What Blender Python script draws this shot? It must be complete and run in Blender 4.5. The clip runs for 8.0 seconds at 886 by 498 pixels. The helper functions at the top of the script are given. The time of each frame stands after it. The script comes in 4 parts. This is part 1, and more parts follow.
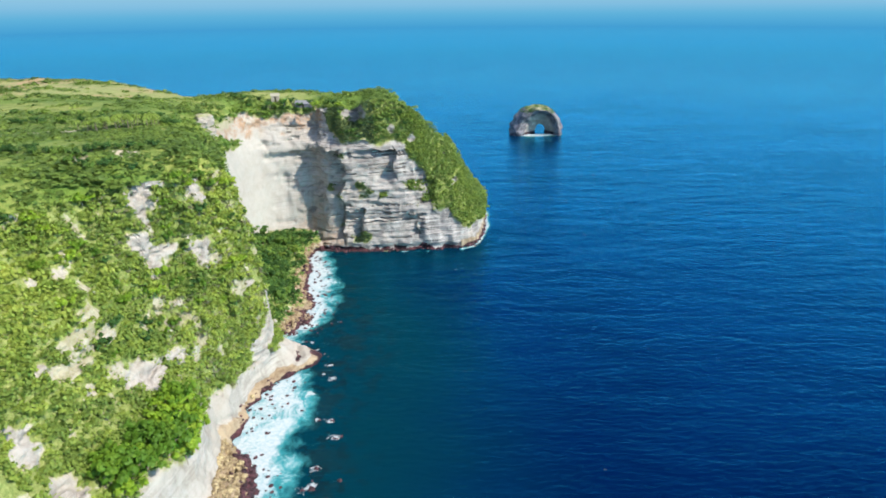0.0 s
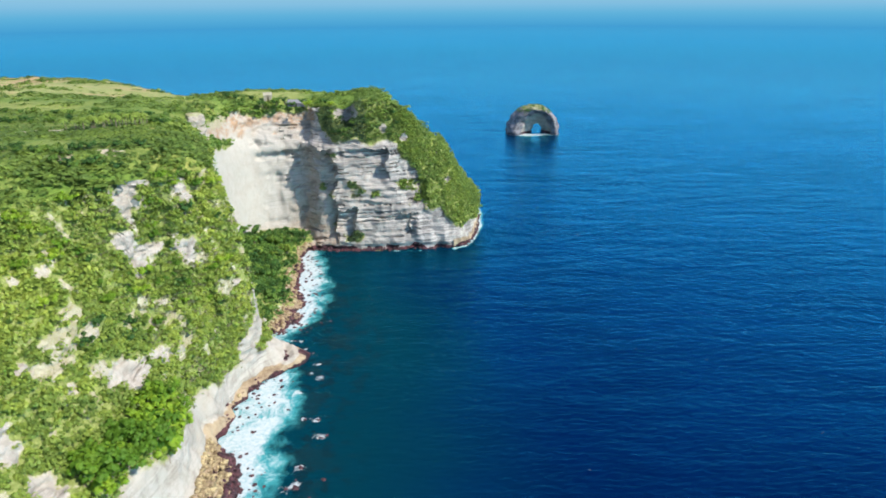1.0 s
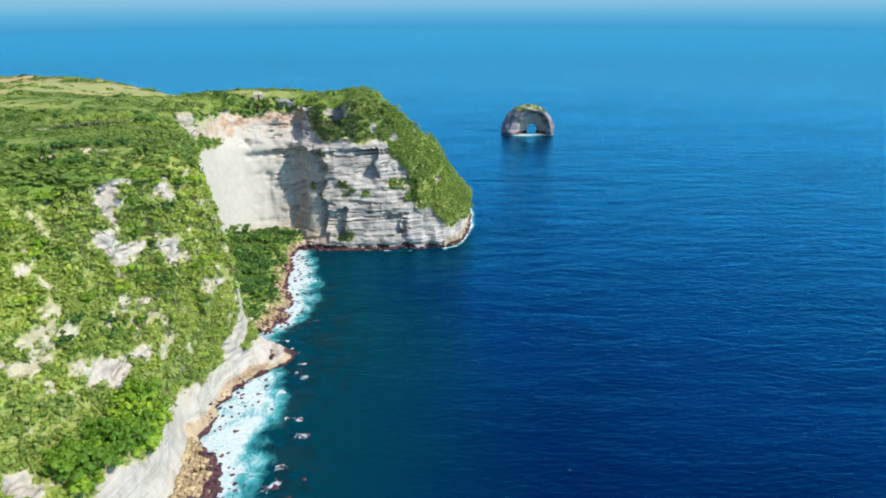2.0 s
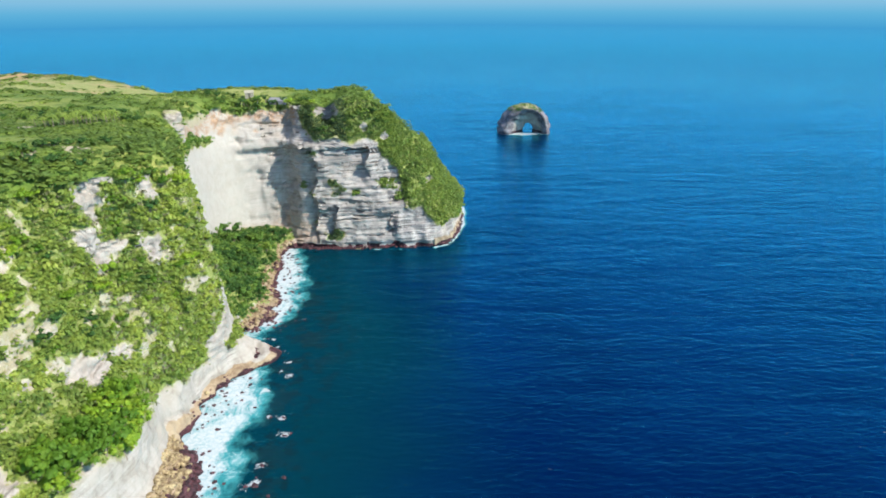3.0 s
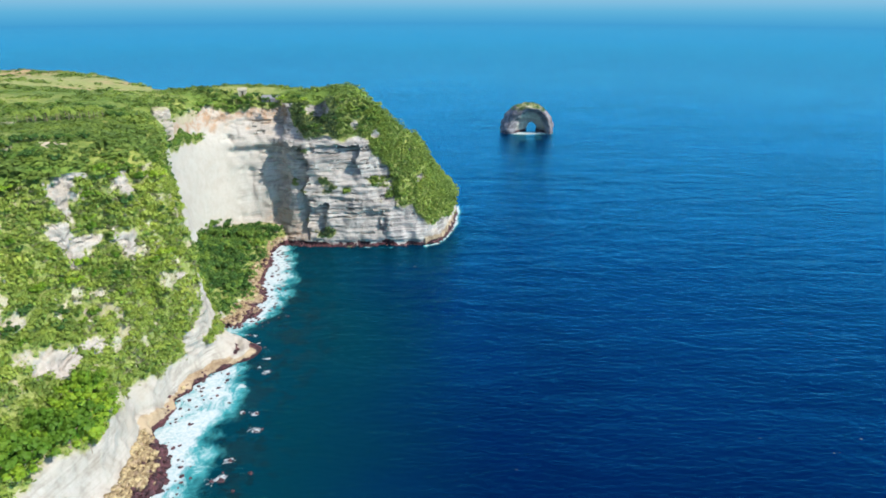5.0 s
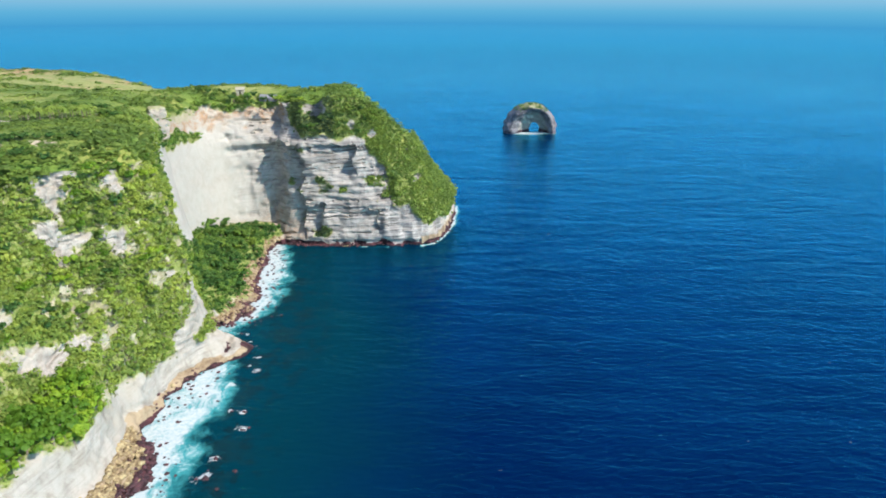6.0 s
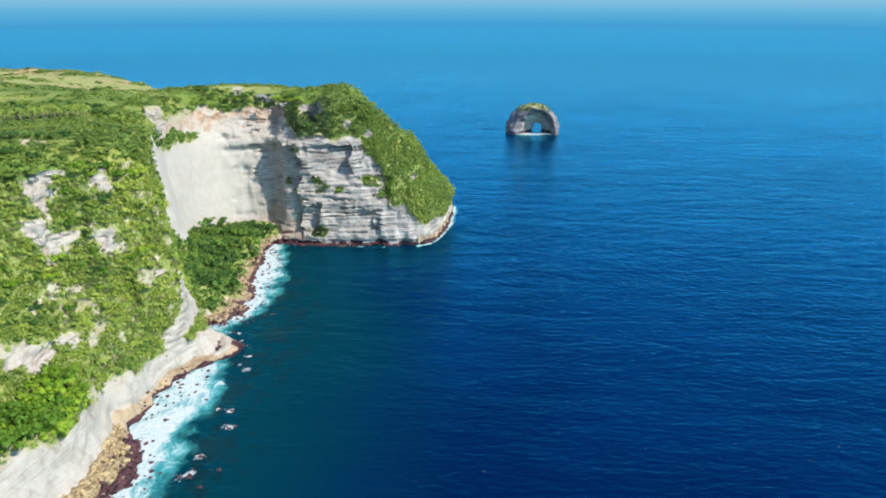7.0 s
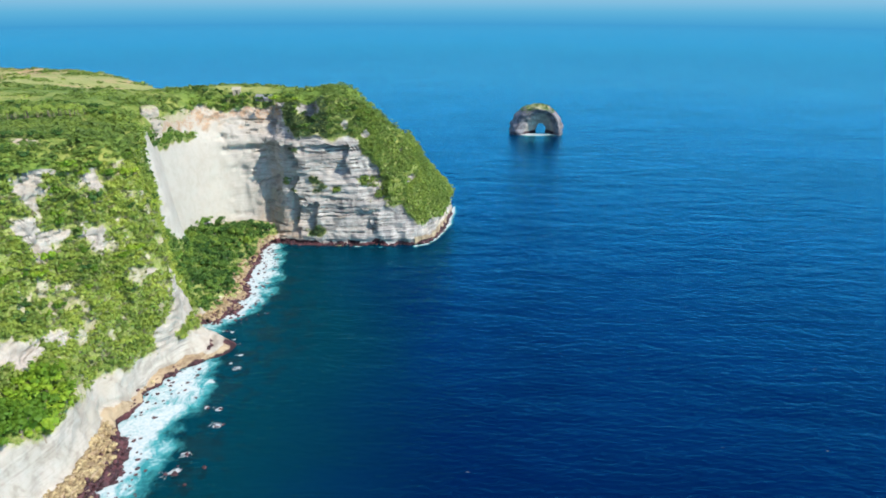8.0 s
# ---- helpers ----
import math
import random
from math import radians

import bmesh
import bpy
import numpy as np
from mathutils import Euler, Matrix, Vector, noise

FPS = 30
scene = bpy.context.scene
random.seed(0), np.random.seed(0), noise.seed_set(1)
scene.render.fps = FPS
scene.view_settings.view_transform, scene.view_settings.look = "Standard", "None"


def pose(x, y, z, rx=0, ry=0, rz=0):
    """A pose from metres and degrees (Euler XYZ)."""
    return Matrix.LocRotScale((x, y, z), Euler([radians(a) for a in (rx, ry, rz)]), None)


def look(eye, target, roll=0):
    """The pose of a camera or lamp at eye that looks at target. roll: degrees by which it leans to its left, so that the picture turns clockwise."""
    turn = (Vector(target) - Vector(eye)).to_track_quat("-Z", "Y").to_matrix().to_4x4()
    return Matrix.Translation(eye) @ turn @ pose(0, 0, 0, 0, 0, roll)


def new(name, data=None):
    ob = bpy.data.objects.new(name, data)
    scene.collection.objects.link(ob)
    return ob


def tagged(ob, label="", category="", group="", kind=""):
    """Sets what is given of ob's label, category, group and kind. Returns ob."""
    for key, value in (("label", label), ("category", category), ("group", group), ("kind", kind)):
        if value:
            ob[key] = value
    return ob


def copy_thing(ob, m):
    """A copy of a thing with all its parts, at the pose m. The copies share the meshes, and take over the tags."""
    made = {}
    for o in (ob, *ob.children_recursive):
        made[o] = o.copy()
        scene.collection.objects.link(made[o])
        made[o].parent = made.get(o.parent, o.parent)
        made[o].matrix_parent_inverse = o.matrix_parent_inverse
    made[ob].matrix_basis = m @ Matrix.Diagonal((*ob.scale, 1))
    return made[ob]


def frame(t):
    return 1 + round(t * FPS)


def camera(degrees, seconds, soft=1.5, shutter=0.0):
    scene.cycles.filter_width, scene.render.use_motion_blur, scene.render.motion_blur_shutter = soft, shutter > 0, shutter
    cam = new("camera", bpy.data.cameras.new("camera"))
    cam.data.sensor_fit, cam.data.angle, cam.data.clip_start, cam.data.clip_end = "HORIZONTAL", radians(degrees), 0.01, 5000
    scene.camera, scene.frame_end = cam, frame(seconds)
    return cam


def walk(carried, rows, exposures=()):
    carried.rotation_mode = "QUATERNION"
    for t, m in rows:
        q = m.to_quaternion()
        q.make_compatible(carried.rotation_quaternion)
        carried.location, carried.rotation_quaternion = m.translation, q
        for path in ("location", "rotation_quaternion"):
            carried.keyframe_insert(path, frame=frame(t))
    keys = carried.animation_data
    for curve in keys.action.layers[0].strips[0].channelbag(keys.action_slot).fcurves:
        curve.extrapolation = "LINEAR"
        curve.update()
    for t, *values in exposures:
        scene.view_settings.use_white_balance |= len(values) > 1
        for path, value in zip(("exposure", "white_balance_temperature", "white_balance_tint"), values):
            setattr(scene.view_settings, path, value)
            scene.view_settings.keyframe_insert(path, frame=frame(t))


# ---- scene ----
cam = camera(68.0, 8.0, soft=1.8)
PATH = [
    (0, (-12.132, 0.219, 148.906), (-12.087, 2.091, 148.204), -0.5),
    (0.5, (-9.369, 0.102, 148.952), (-9.326, 1.974, 148.25), -0.4),
    (1, (-6.51, -0.021, 149.015), (-6.468, 1.851, 148.311), -0.4),
    (1.5, (-3.377, -0.148, 149.044), (-3.335, 1.723, 148.34), -0.3),
    (3, (6.95, -0.381, 149.181), (6.987, 1.489, 148.473), -0.1),
    (3.5, (10.683, -0.413, 149.168), (10.715, 1.456, 148.458), -0.0),
    (4, (14.515, -0.439, 149.131), (14.536, 1.43, 148.42), -0.1),
    (4.5, (18.466, -0.374, 149.1), (18.473, 1.495, 148.389), 0.0),
    (6, (30.307, -0.018, 149.059), (30.274, 1.851, 148.347), 0.1),
    (6.5, (34.393, 0.128, 149.056), (34.347, 1.996, 148.345), 0.1),
    (7, (38.567, 0.243, 149.069), (38.507, 2.111, 148.358), 0.1),
    (7.5, (42.782, 0.4, 149.098), (42.708, 2.268, 148.388), 0.1),
    (8, (46.928, 0.529, 149.126), (46.838, 2.396, 148.416), 0.1),
]
walk(cam, [(t, look(eye, target, roll)) for t, eye, target, roll in PATH])

# ---- light ----
SUN_DIR = Vector((0.71, -0.37, 0.76)).normalized()
world = bpy.data.worlds.new("sky")
scene.world = world
world.use_nodes = True
wn = world.node_tree
sky = wn.nodes.new("ShaderNodeTexSky")
sky.sky_type = "NISHITA"
sky.sun_disc = False
sky.sun_elevation = math.asin(SUN_DIR.z)
sky.sun_rotation = math.atan2(SUN_DIR.x, SUN_DIR.y)
sky.air_density, sky.dust_density, sky.ozone_density = 1.0, 0.2, 1.2
wn.links.new(sky.outputs[0], wn.nodes["Background"].inputs[0])
wn.nodes["Background"].inputs[1].default_value = 0.19
sun_data = bpy.data.lights.new("sun", "SUN")
sun_data.energy, sun_data.angle, sun_data.color = 5.0, radians(0.6), (1.0, 0.93, 0.82)
sun = new("sun", sun_data)
sun.matrix_world = look(tuple(SUN_DIR * 900), (0, 0, 0))
scene.view_settings.exposure = 0.75


# ---- node helpers ----
class Mat:
    """A small wrapper that builds a node material."""

    def __init__(self, name, rough=0.9, spec=0.3):
        self.m = bpy.data.materials.new(name)
        self.m.use_nodes = True
        self.t = self.m.node_tree
        self.b = self.t.nodes["Principled BSDF"]
        self.b.inputs["Roughness"].default_value = rough
        self.b.inputs["Specular IOR Level"].default_value = spec

    def n(self, kind, **values):
        node = self.t.nodes.new(kind)
        for k, v in values.items():
            if k == "op":
                node.operation = v
            elif k == "attr":
                node.attribute_name = v
        return node

    def put(self, sock, v):
        if isinstance(v, bpy.types.NodeSocket):
            self.t.links.new(v, sock)
        else:
            sock.default_value = v

    def math(self, op, a, b=0.0, clamp=False):
        node = self.n("ShaderNodeMath", op=op)
        node.use_clamp = clamp
        self.put(node.inputs[0], a)
        self.put(node.inputs[1], b)
        return node.outputs[0]

    def place(self, sx=1.0, sy=1.0, sz=1.0, turn=0.0):
        g = self.n("ShaderNodeNewGeometry")
        mp = self.n("ShaderNodeMapping")
        self.put(mp.inputs["Vector"], g.outputs["Position"])
        mp.inputs["Scale"].default_value = (sx, sy, sz)
        mp.inputs["Rotation"].default_value = (0, 0, radians(turn))
        return mp.outputs[0]

    def noise(self, scale, detail=4.0, rough=0.55, vec=None, distort=0.0):
        node = self.n("ShaderNodeTexNoise")
        node.inputs["Scale"].default_value = scale
        node.inputs["Detail"].default_value = detail
        node.inputs["Roughness"].default_value = rough
        node.inputs["Distortion"].default_value = distort
        self.put(node.inputs["Vector"], vec if vec is not None else self.place())
        return node.outputs[0]

    def attr(self, name):
        return self.n("ShaderNodeAttribute", attr=name).outputs["Fac"]

    def ramp(self, fac, *stops):
        node = self.n("ShaderNodeValToRGB")
        el = node.color_ramp.elements
        while len(el) < len(stops):
            el.new(0.5)
        for e, (p, c) in zip(el, stops):
            e.position, e.color = p, (*c, 1.0)
        self.put(node.inputs[0], fac)
        return node.outputs[0]

    def step(self, v, lo, hi):
        node = self.n("ShaderNodeMapRange")
        node.interpolation_type = "SMOOTHSTEP"
        self.put(node.inputs[0], v)
        node.inputs[1].default_value, node.inputs[2].default_value = lo, hi
        return node.outputs[0]

    def mix(self, f, a, b, blend="MIX"):
        node = self.n("ShaderNodeMix")
        node.data_type = "RGBA"
        node.blend_type = blend
        self.put(node.inputs[0], f)
        for s, v in ((node.inputs[6], a), (node.inputs[7], b)):
            self.put(s, (*v, 1.0) if isinstance(v, tuple) else v)
        return node.outputs[2]

    def bump(self, height, strength=0.5, dist=0.3, after=None):
        node = self.n("ShaderNodeBump")
        node.inputs["Strength"].default_value = strength
        node.inputs["Distance"].default_value = dist
        self.put(node.inputs["Height"], height)
        if after is not None:
            self.put(node.inputs["Normal"], after)
        return node.outputs[0]

    def done(self, colour, normal=None, rough=None):
        self.put(self.b.inputs["Base Color"], (*colour, 1.0) if isinstance(colour, tuple) else colour)
        if normal is not None:
            self.put(self.b.inputs["Normal"], normal)
        if rough is not None:
            self.put(self.b.inputs["Roughness"], rough)
        return self.m


# ---- materials ----
def cliff_material(name, weathered=0.0):
    m = Mat(name, 0.92, 0.2)
    big = m.noise(0.045, 5, 0.6)
    blot = m.noise(0.16, 6, 0.68, None, 0.5)
    strata = m.noise(1.0, 6, 0.70, m.place(0.035, 0.035, 1.25), 0.15)
    streak = m.noise(1.0, 4, 0.6, m.place(0.32, 0.32, 0.035))
    fine = m.noise(1.1, 6, 0.68)
    white = m.mix(m.step(blot, 0.30, 0.58), (0.24, 0.212, 0.168), (0.375, 0.348, 0.292))
    white = m.mix(m.math("MULTIPLY", m.step(blot, 0.62, 0.78), 0.55), white, (0.235, 0.22, 0.195))
    white = m.mix(m.math("MULTIPLY", m.step(streak, 0.50, 0.70), 0.42), white, (0.285, 0.26, 0.22))
    white = m.mix(m.math("MULTIPLY", m.step(big, 0.50, 0.68), 0.5), white, (0.315, 0.27, 0.205))
    white = m.mix(m.attr("pale"), white, m.mix(m.step(blot, 0.30, 0.62), (0.352, 0.330, 0.278), (0.395, 0.377, 0.325)))
    grey = m.attr("grey")
    dirty = m.mix(m.step(strata, 0.42, 0.50), (0.175, 0.16, 0.145), (0.42, 0.405, 0.375))
    dirty = m.mix(m.math("MULTIPLY", m.step(m.noise(0.055, 4, 0.6, None, 0.6), 0.42, 0.58), 0.75), dirty, m.mix(m.step(blot, 0.35, 0.6), (0.27, 0.25, 0.215), (0.40, 0.38, 0.34)))
    dirty = m.mix(m.math("MULTIPLY", m.step(streak, 0.48, 0.7), 0.45), dirty, (0.21, 0.19, 0.17))
    dirty = m.mix(m.math("MULTIPLY", m.step(blot, 0.52, 0.70), 0.6), dirty, (0.22, 0.18, 0.145))
    g = m.math("ADD", grey, m.math("MULTIPLY", m.math("SUBTRACT", blot, 0.5), m.math("MULTIPLY", grey, 1.8)), True)
    rock = m.mix(g, white, dirty)
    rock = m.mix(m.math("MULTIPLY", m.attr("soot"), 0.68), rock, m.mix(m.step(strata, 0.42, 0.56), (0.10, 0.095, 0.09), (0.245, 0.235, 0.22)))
    rock = m.mix(m.math("MULTIPLY", m.attr("earth"), m.step(m.math("ADD", m.math("MULTIPLY", fine, 0.5), m.math("MULTIPLY", blot, 0.5)), 0.43, 0.53)), rock, m.mix(m.step(fine, 0.4, 0.6), (0.25, 0.155, 0.09), (0.37, 0.26, 0.165)))
    rock = m.mix(m.step(m.math("ADD", m.attr("ochre"), m.math("MULTIPLY", m.math("SUBTRACT", fine, 0.5), 0.5)), 0.35, 0.65), rock, m.mix(m.step(blot, 0.36, 0.60), (0.20, 0.145, 0.09), (0.35, 0.275, 0.175)))
    wet = m.step(m.math("ADD", m.attr("wet"), m.math("MULTIPLY", m.math("SUBTRACT", fine, 0.5), 0.9)), 0.40, 0.65)
    rock = m.mix(wet, rock, m.mix(m.step(blot, 0.45, 0.62), (0.026, 0.013, 0.016), (0.095, 0.036, 0.040)))
    rock = m.mix(m.math("MULTIPLY", weathered, m.math("SUBTRACT", 1.0, m.math("MULTIPLY", m.attr("pale"), 0.9))), rock, m.mix(m.step(blot, 0.4, 0.6), (0.056, 0.056, 0.070), (0.165, 0.16, 0.18)))
    rock = m.mix(1.0, rock, (0.828, 0.816, 0.838), "MULTIPLY")
    soil = m.mix(m.step(fine, 0.35, 0.7), (0.115, 0.15, 0.036), (0.225, 0.245, 0.08))
    cov = m.math("ADD", m.attr("cover"), m.math("MULTIPLY", m.math("SUBTRACT", fine, 0.5), 0.9))
    rock = m.mix(m.math("MULTIPLY", m.step(cov, 0.14, 0.36), 0.85), rock, m.mix(m.step(blot, 0.4, 0.6), (0.21, 0.195, 0.10), (0.31, 0.29, 0.20)))
    col = m.mix(m.step(cov, 0.45, 0.62), rock, soil)
    nrm = m.bump(strata, 0.35, 0.55)
    m.put(nrm.node.inputs["Strength"], m.math("ADD", 0.06, m.math("MULTIPLY", grey, 0.36)))
    nrm = m.bump(fine, 0.5, 0.5, nrm)
    nrm = m.bump(blot, 0.3, 0.9, nrm)
    return m.done(col, nrm)


def plateau_material():
    m = Mat("grassland", 0.95, 0.15)
    big = m.noise(0.02, 4, 0.55)
    band = m.noise(1.0, 4, 0.55, m.place(0.008, 0.03, 0.02))
    fine = m.noise(0.35, 6, 0.7)
    green = m.mix(m.step(band, 0.38, 0.62), (0.095, 0.15, 0.025), (0.215, 0.225, 0.06))
    green = m.mix(m.math("MULTIPLY", m.step(fine, 0.5, 0.75), 0.6), green, (0.05, 0.10, 0.018))
    dry = m.mix(m.step(fine, 0.35, 0.7), (0.165, 0.195, 0.055), (0.255, 0.25, 0.10))
    dry = m.mix(m.math("MULTIPLY", m.step(big, 0.50, 0.60), 0.7), dry, (0.33, 0.21, 0.125))
    green = m.mix(m.math("MULTIPLY", m.step(m.noise(0.11, 5, 0.7), 0.45, 0.62), 0.7), green, (0.055, 0.105, 0.018))
    green = m.mix(m.step(m.math("ADD", m.attr("bare"), m.math("MULTIPLY", m.math("SUBTRACT", fine, 0.5), 0.7)), 0.4, 0.6), green, (0.34, 0.29, 0.215))
    d = m.math("ADD", m.attr("dry"), m.math("MULTIPLY", m.math("SUBTRACT", big, 0.5), 0.8))
    col = m.mix(m.step(d, 0.35, 0.65), green, dry)
    return m.done(col, m.bump(fine, 0.6, 1.0))


def leaf_material(name, dark, mid, light, dry):
    m = Mat(name, 0.6, 0.25)
    g = m.n("ShaderNodeNewGeometry")
    isl = g.outputs["Random Per Island"]
    patch = m.noise(0.16, 3, 0.6)
    wide = m.noise(0.035, 3, 0.5)
    f = m.math("ADD", m.math("MULTIPLY", isl, 0.12), m.math("MULTIPLY", patch, 0.55))
    f = m.math("ADD", f, m.math("MULTIPLY", m.attr("tint"), 0.45))
    f = m.math("ADD", f, m.math("MULTIPLY", m.math("SUBTRACT", wide, 0.5), 0.7))
    col = m.ramp(f, (0.25, dark), (0.5, mid), (0.78, light), (0.98, dry))
    m.b.inputs["Transmission Weight"].default_value = 0.0
    tr = m.n("ShaderNodeBsdfTranslucent")
    m.put(tr.inputs[0], col)
    mixer = m.n("ShaderNodeMixShader")
    mixer.inputs[0].default_value = 0.48
    m.put(m.b.inputs["Base Color"], col)
    m.put(mixer.inputs[1], m.b.outputs[0])
    m.put(mixer.inputs[2], tr.outputs[0])
    m.put(m.t.nodes["Material Output"].inputs[0], mixer.outputs[0])
    return m.m


def bark_material():
    m = Mat("bark", 0.9, 0.2)
    f = m.noise(3.0, 5, 0.6)
    return m.done(m.mix(f, (0.10, 0.075, 0.05), (0.28, 0.24, 0.19)), m.bump(f, 0.4, 0.05))


def boulder_material(name, a, b, c):
    m = Mat(name, 0.85, 0.25)
    info = m.n("ShaderNodeObjectInfo")
    f = m.noise(0.55, 6, 0.65)
    col = m.mix(m.step(f, 0.38, 0.66), a, b)
    col = m.mix(m.math("MULTIPLY", info.outputs["Random"], 0.6), col, c)
    return m.done(col, m.bump(f, 0.6, 0.35))


def sea_material():
    m = Mat("sea_water", 0.9, 0.0)
    shore = m.attr("shore")
    wide = m.noise(0.011, 4, 0.5)
    mid = m.noise(0.06, 4, 0.55)
    d = m.math("ADD", shore, m.math("MULTIPLY", m.math("SUBTRACT", wide, 0.5), 50.0))
    deep = m.mix(m.step(wide, 0.35, 0.65), (0.0001, 0.0062, 0.036), (0.0001, 0.0084, 0.046))
    col = m.mix(m.step(d, 28.0, 118.0), (0.0005, 0.022, 0.034), deep)
    reef = m.math("MULTIPLY", m.step(mid, 0.50, 0.58), m.step(shore, 42.0, 16.0))
    col = m.mix(m.math("MULTIPLY", reef, 0.75), col, (0.006, 0.018, 0.020))
    heads = m.math("MULTIPLY", m.step(m.noise(0.15, 4, 0.6), 0.53, 0.59), m.step(shore, 52.0, 24.0))
    col = m.mix(m.math("MULTIPLY", heads, 0.7), col, (0.0035, 0.0135, 0.0175))
    # churned water and foam
    foam = m.attr("foam")
    web = m.noise(0.20, 8, 0.72, m.place(1.0, 0.7, 1.0), 1.0)
    lace = m.noise(0.75, 5, 0.7, m.place(0.8, 1.0, 1.0), 0.8)
    webs = m.math("MULTIPLY", m.math("SUBTRACT", web, 0.5), 1.5)
    milky = m.math("ADD", foam, m.math("ADD", m.math("MULTIPLY", m.math("SUBTRACT", mid, 0.5), 1.2), m.math("MULTIPLY", webs, 0.5)))
    col = m.mix(m.math("MULTIPLY", m.math("MULTIPLY", m.step(milky, 0.06, 0.62), m.step(foam, 0.0, 0.12)), 0.9), col, (0.045, 0.265, 0.285))
    froth = m.math("ADD", m.math("ADD", foam, webs), m.math("MULTIPLY", m.math("SUBTRACT", mid, 0.5), 0.9))
    white = m.math("MULTIPLY", m.step(froth, 0.41, 0.82), m.math("ADD", 0.70, m.math("MULTIPLY", m.step(lace, 0.36, 0.60), 0.30)))
    white = m.math("MAXIMUM", white, m.math("MULTIPLY", m.step(m.math("ADD", m.attr("spray"), webs), 0.42, 0.6), 0.8))
    caps = m.noise(1.0, 5, 0.62, m.place(0.14, 0.36, 1.0))
    far = m.math("MULTIPLY", m.step(caps, 0.712, 0.74), m.step(m.noise(0.03, 2, 0.5), 0.40, 0.6))
    white = m.math("MAXIMUM", white, m.math("MULTIPLY", far, 0.6))
    col = m.mix(white, col, (0.40, 0.438, 0.448))
    swell = m.noise(1.0, 3, 0.5, m.place(0.030, 0.085, 1.0, 9.0), 0.4)
    chop = m.noise(1.0, 5, 0.62, m.place(0.18, 0.46, 1.0, 7.0), 0.7)
    nrm = m.bump(swell, 0.5, 2.2)
    nrm = m.bump(chop, 0.9, 0.62, nrm)
    m.put(m.b.inputs["Base Color"], col)
    m.put(m.b.inputs["Normal"], nrm)
    gloss = m.n("ShaderNodeBsdfGlossy")
    gloss.inputs["Roughness"].default_value = 0.19
    m.put(gloss.inputs["Normal"], nrm)
    fr = m.n("ShaderNodeFresnel")
    fr.inputs["IOR"].default_value = 1.333
    m.put(fr.inputs["Normal"], nrm)
    m.put(gloss.inputs["Color"], m.ramp(fr.outputs[0], (0.03, (0.03, 0.50, 0.95)), (0.22, (0.04, 0.63, 1.0)), (0.6, (0.18, 0.85, 1.0)), (0.80, (0.42, 0.89, 1.0)), (0.97, (0.70, 0.94, 1.0))))
    mixer = m.n("ShaderNodeMixShader")
    wind = m.noise(1.0, 4, 0.55, m.place(0.004, 0.013, 1.0), 0.6)
    gust = m.noise(1.0, 5, 0.62, m.place(0.011, 0.055, 1.0, 5.0), 0.8)
    ruffle = m.math("ADD", m.math("MULTIPLY", wind, 0.80), m.math("MULTIPLY", m.math("SUBTRACT", gust, 0.5), 1.35))
    shine = m.math("MULTIPLY", fr.outputs[0], m.math("ADD", 1.46, ruffle))
    shine = m.math("SUBTRACT", shine, 0.072, True)
    m.put(mixer.inputs[0], m.math("MULTIPLY", shine, m.math("SUBTRACT", 1.0, white)))
    m.put(mixer.inputs[1], m.b.outputs[0])
    m.put(mixer.inputs[2], gloss.outputs[0])
    m.put(m.t.nodes["Material Output"].inputs[0], mixer.outputs[0])
    return m.m


def plain_material(name, a, b, scale=1.0, rough=0.85):
    m = Mat(name, rough, 0.3)
    f = m.noise(scale, 5, 0.6)
    return m.done(m.mix(f, a, b), m.bump(f, 0.3, 0.05))


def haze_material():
    m = Mat("painted_sea_haze", 1.0, 0.0)
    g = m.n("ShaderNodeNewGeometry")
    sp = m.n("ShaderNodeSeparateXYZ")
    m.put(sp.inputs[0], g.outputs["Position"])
    # emission coloured by height paints the haze and the low sky
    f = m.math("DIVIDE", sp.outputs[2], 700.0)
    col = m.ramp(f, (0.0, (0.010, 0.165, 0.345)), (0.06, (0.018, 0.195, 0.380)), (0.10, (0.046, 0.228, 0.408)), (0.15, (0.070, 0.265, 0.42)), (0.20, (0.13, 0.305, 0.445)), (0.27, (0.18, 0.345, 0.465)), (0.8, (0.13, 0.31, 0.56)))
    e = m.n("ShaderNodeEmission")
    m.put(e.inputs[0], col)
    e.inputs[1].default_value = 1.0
    # the painted haze thins out towards the water
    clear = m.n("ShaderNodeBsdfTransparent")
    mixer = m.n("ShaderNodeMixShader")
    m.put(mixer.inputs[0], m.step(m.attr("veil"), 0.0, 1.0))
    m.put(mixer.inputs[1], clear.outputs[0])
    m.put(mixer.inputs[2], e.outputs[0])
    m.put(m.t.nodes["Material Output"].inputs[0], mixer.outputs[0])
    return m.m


CLIFF = cliff_material("limestone_and_scrub_soil")
ISLET_ROCK = cliff_material("weathered_grey_limestone", 0.82)
PLATEAU = plateau_material()
LEAF = leaf_material("scrub_leaves", (0.145, 0.220, 0.044), (0.265, 0.345, 0.058), (0.39, 0.44, 0.080), (0.46, 0.48, 0.14))
LEAF_BRIGHT = leaf_material("young_tree_leaves", (0.085, 0.180, 0.015), (0.215, 0.345, 0.026), (0.36, 0.46, 0.040), (0.44, 0.51, 0.07))
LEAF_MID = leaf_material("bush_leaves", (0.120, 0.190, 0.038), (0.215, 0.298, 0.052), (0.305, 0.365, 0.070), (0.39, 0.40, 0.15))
LEAF_DEEP = leaf_material("tree_leaves", (0.050, 0.120, 0.026), (0.125, 0.225, 0.038), (0.23, 0.32, 0.046), (0.32, 0.36, 0.09))
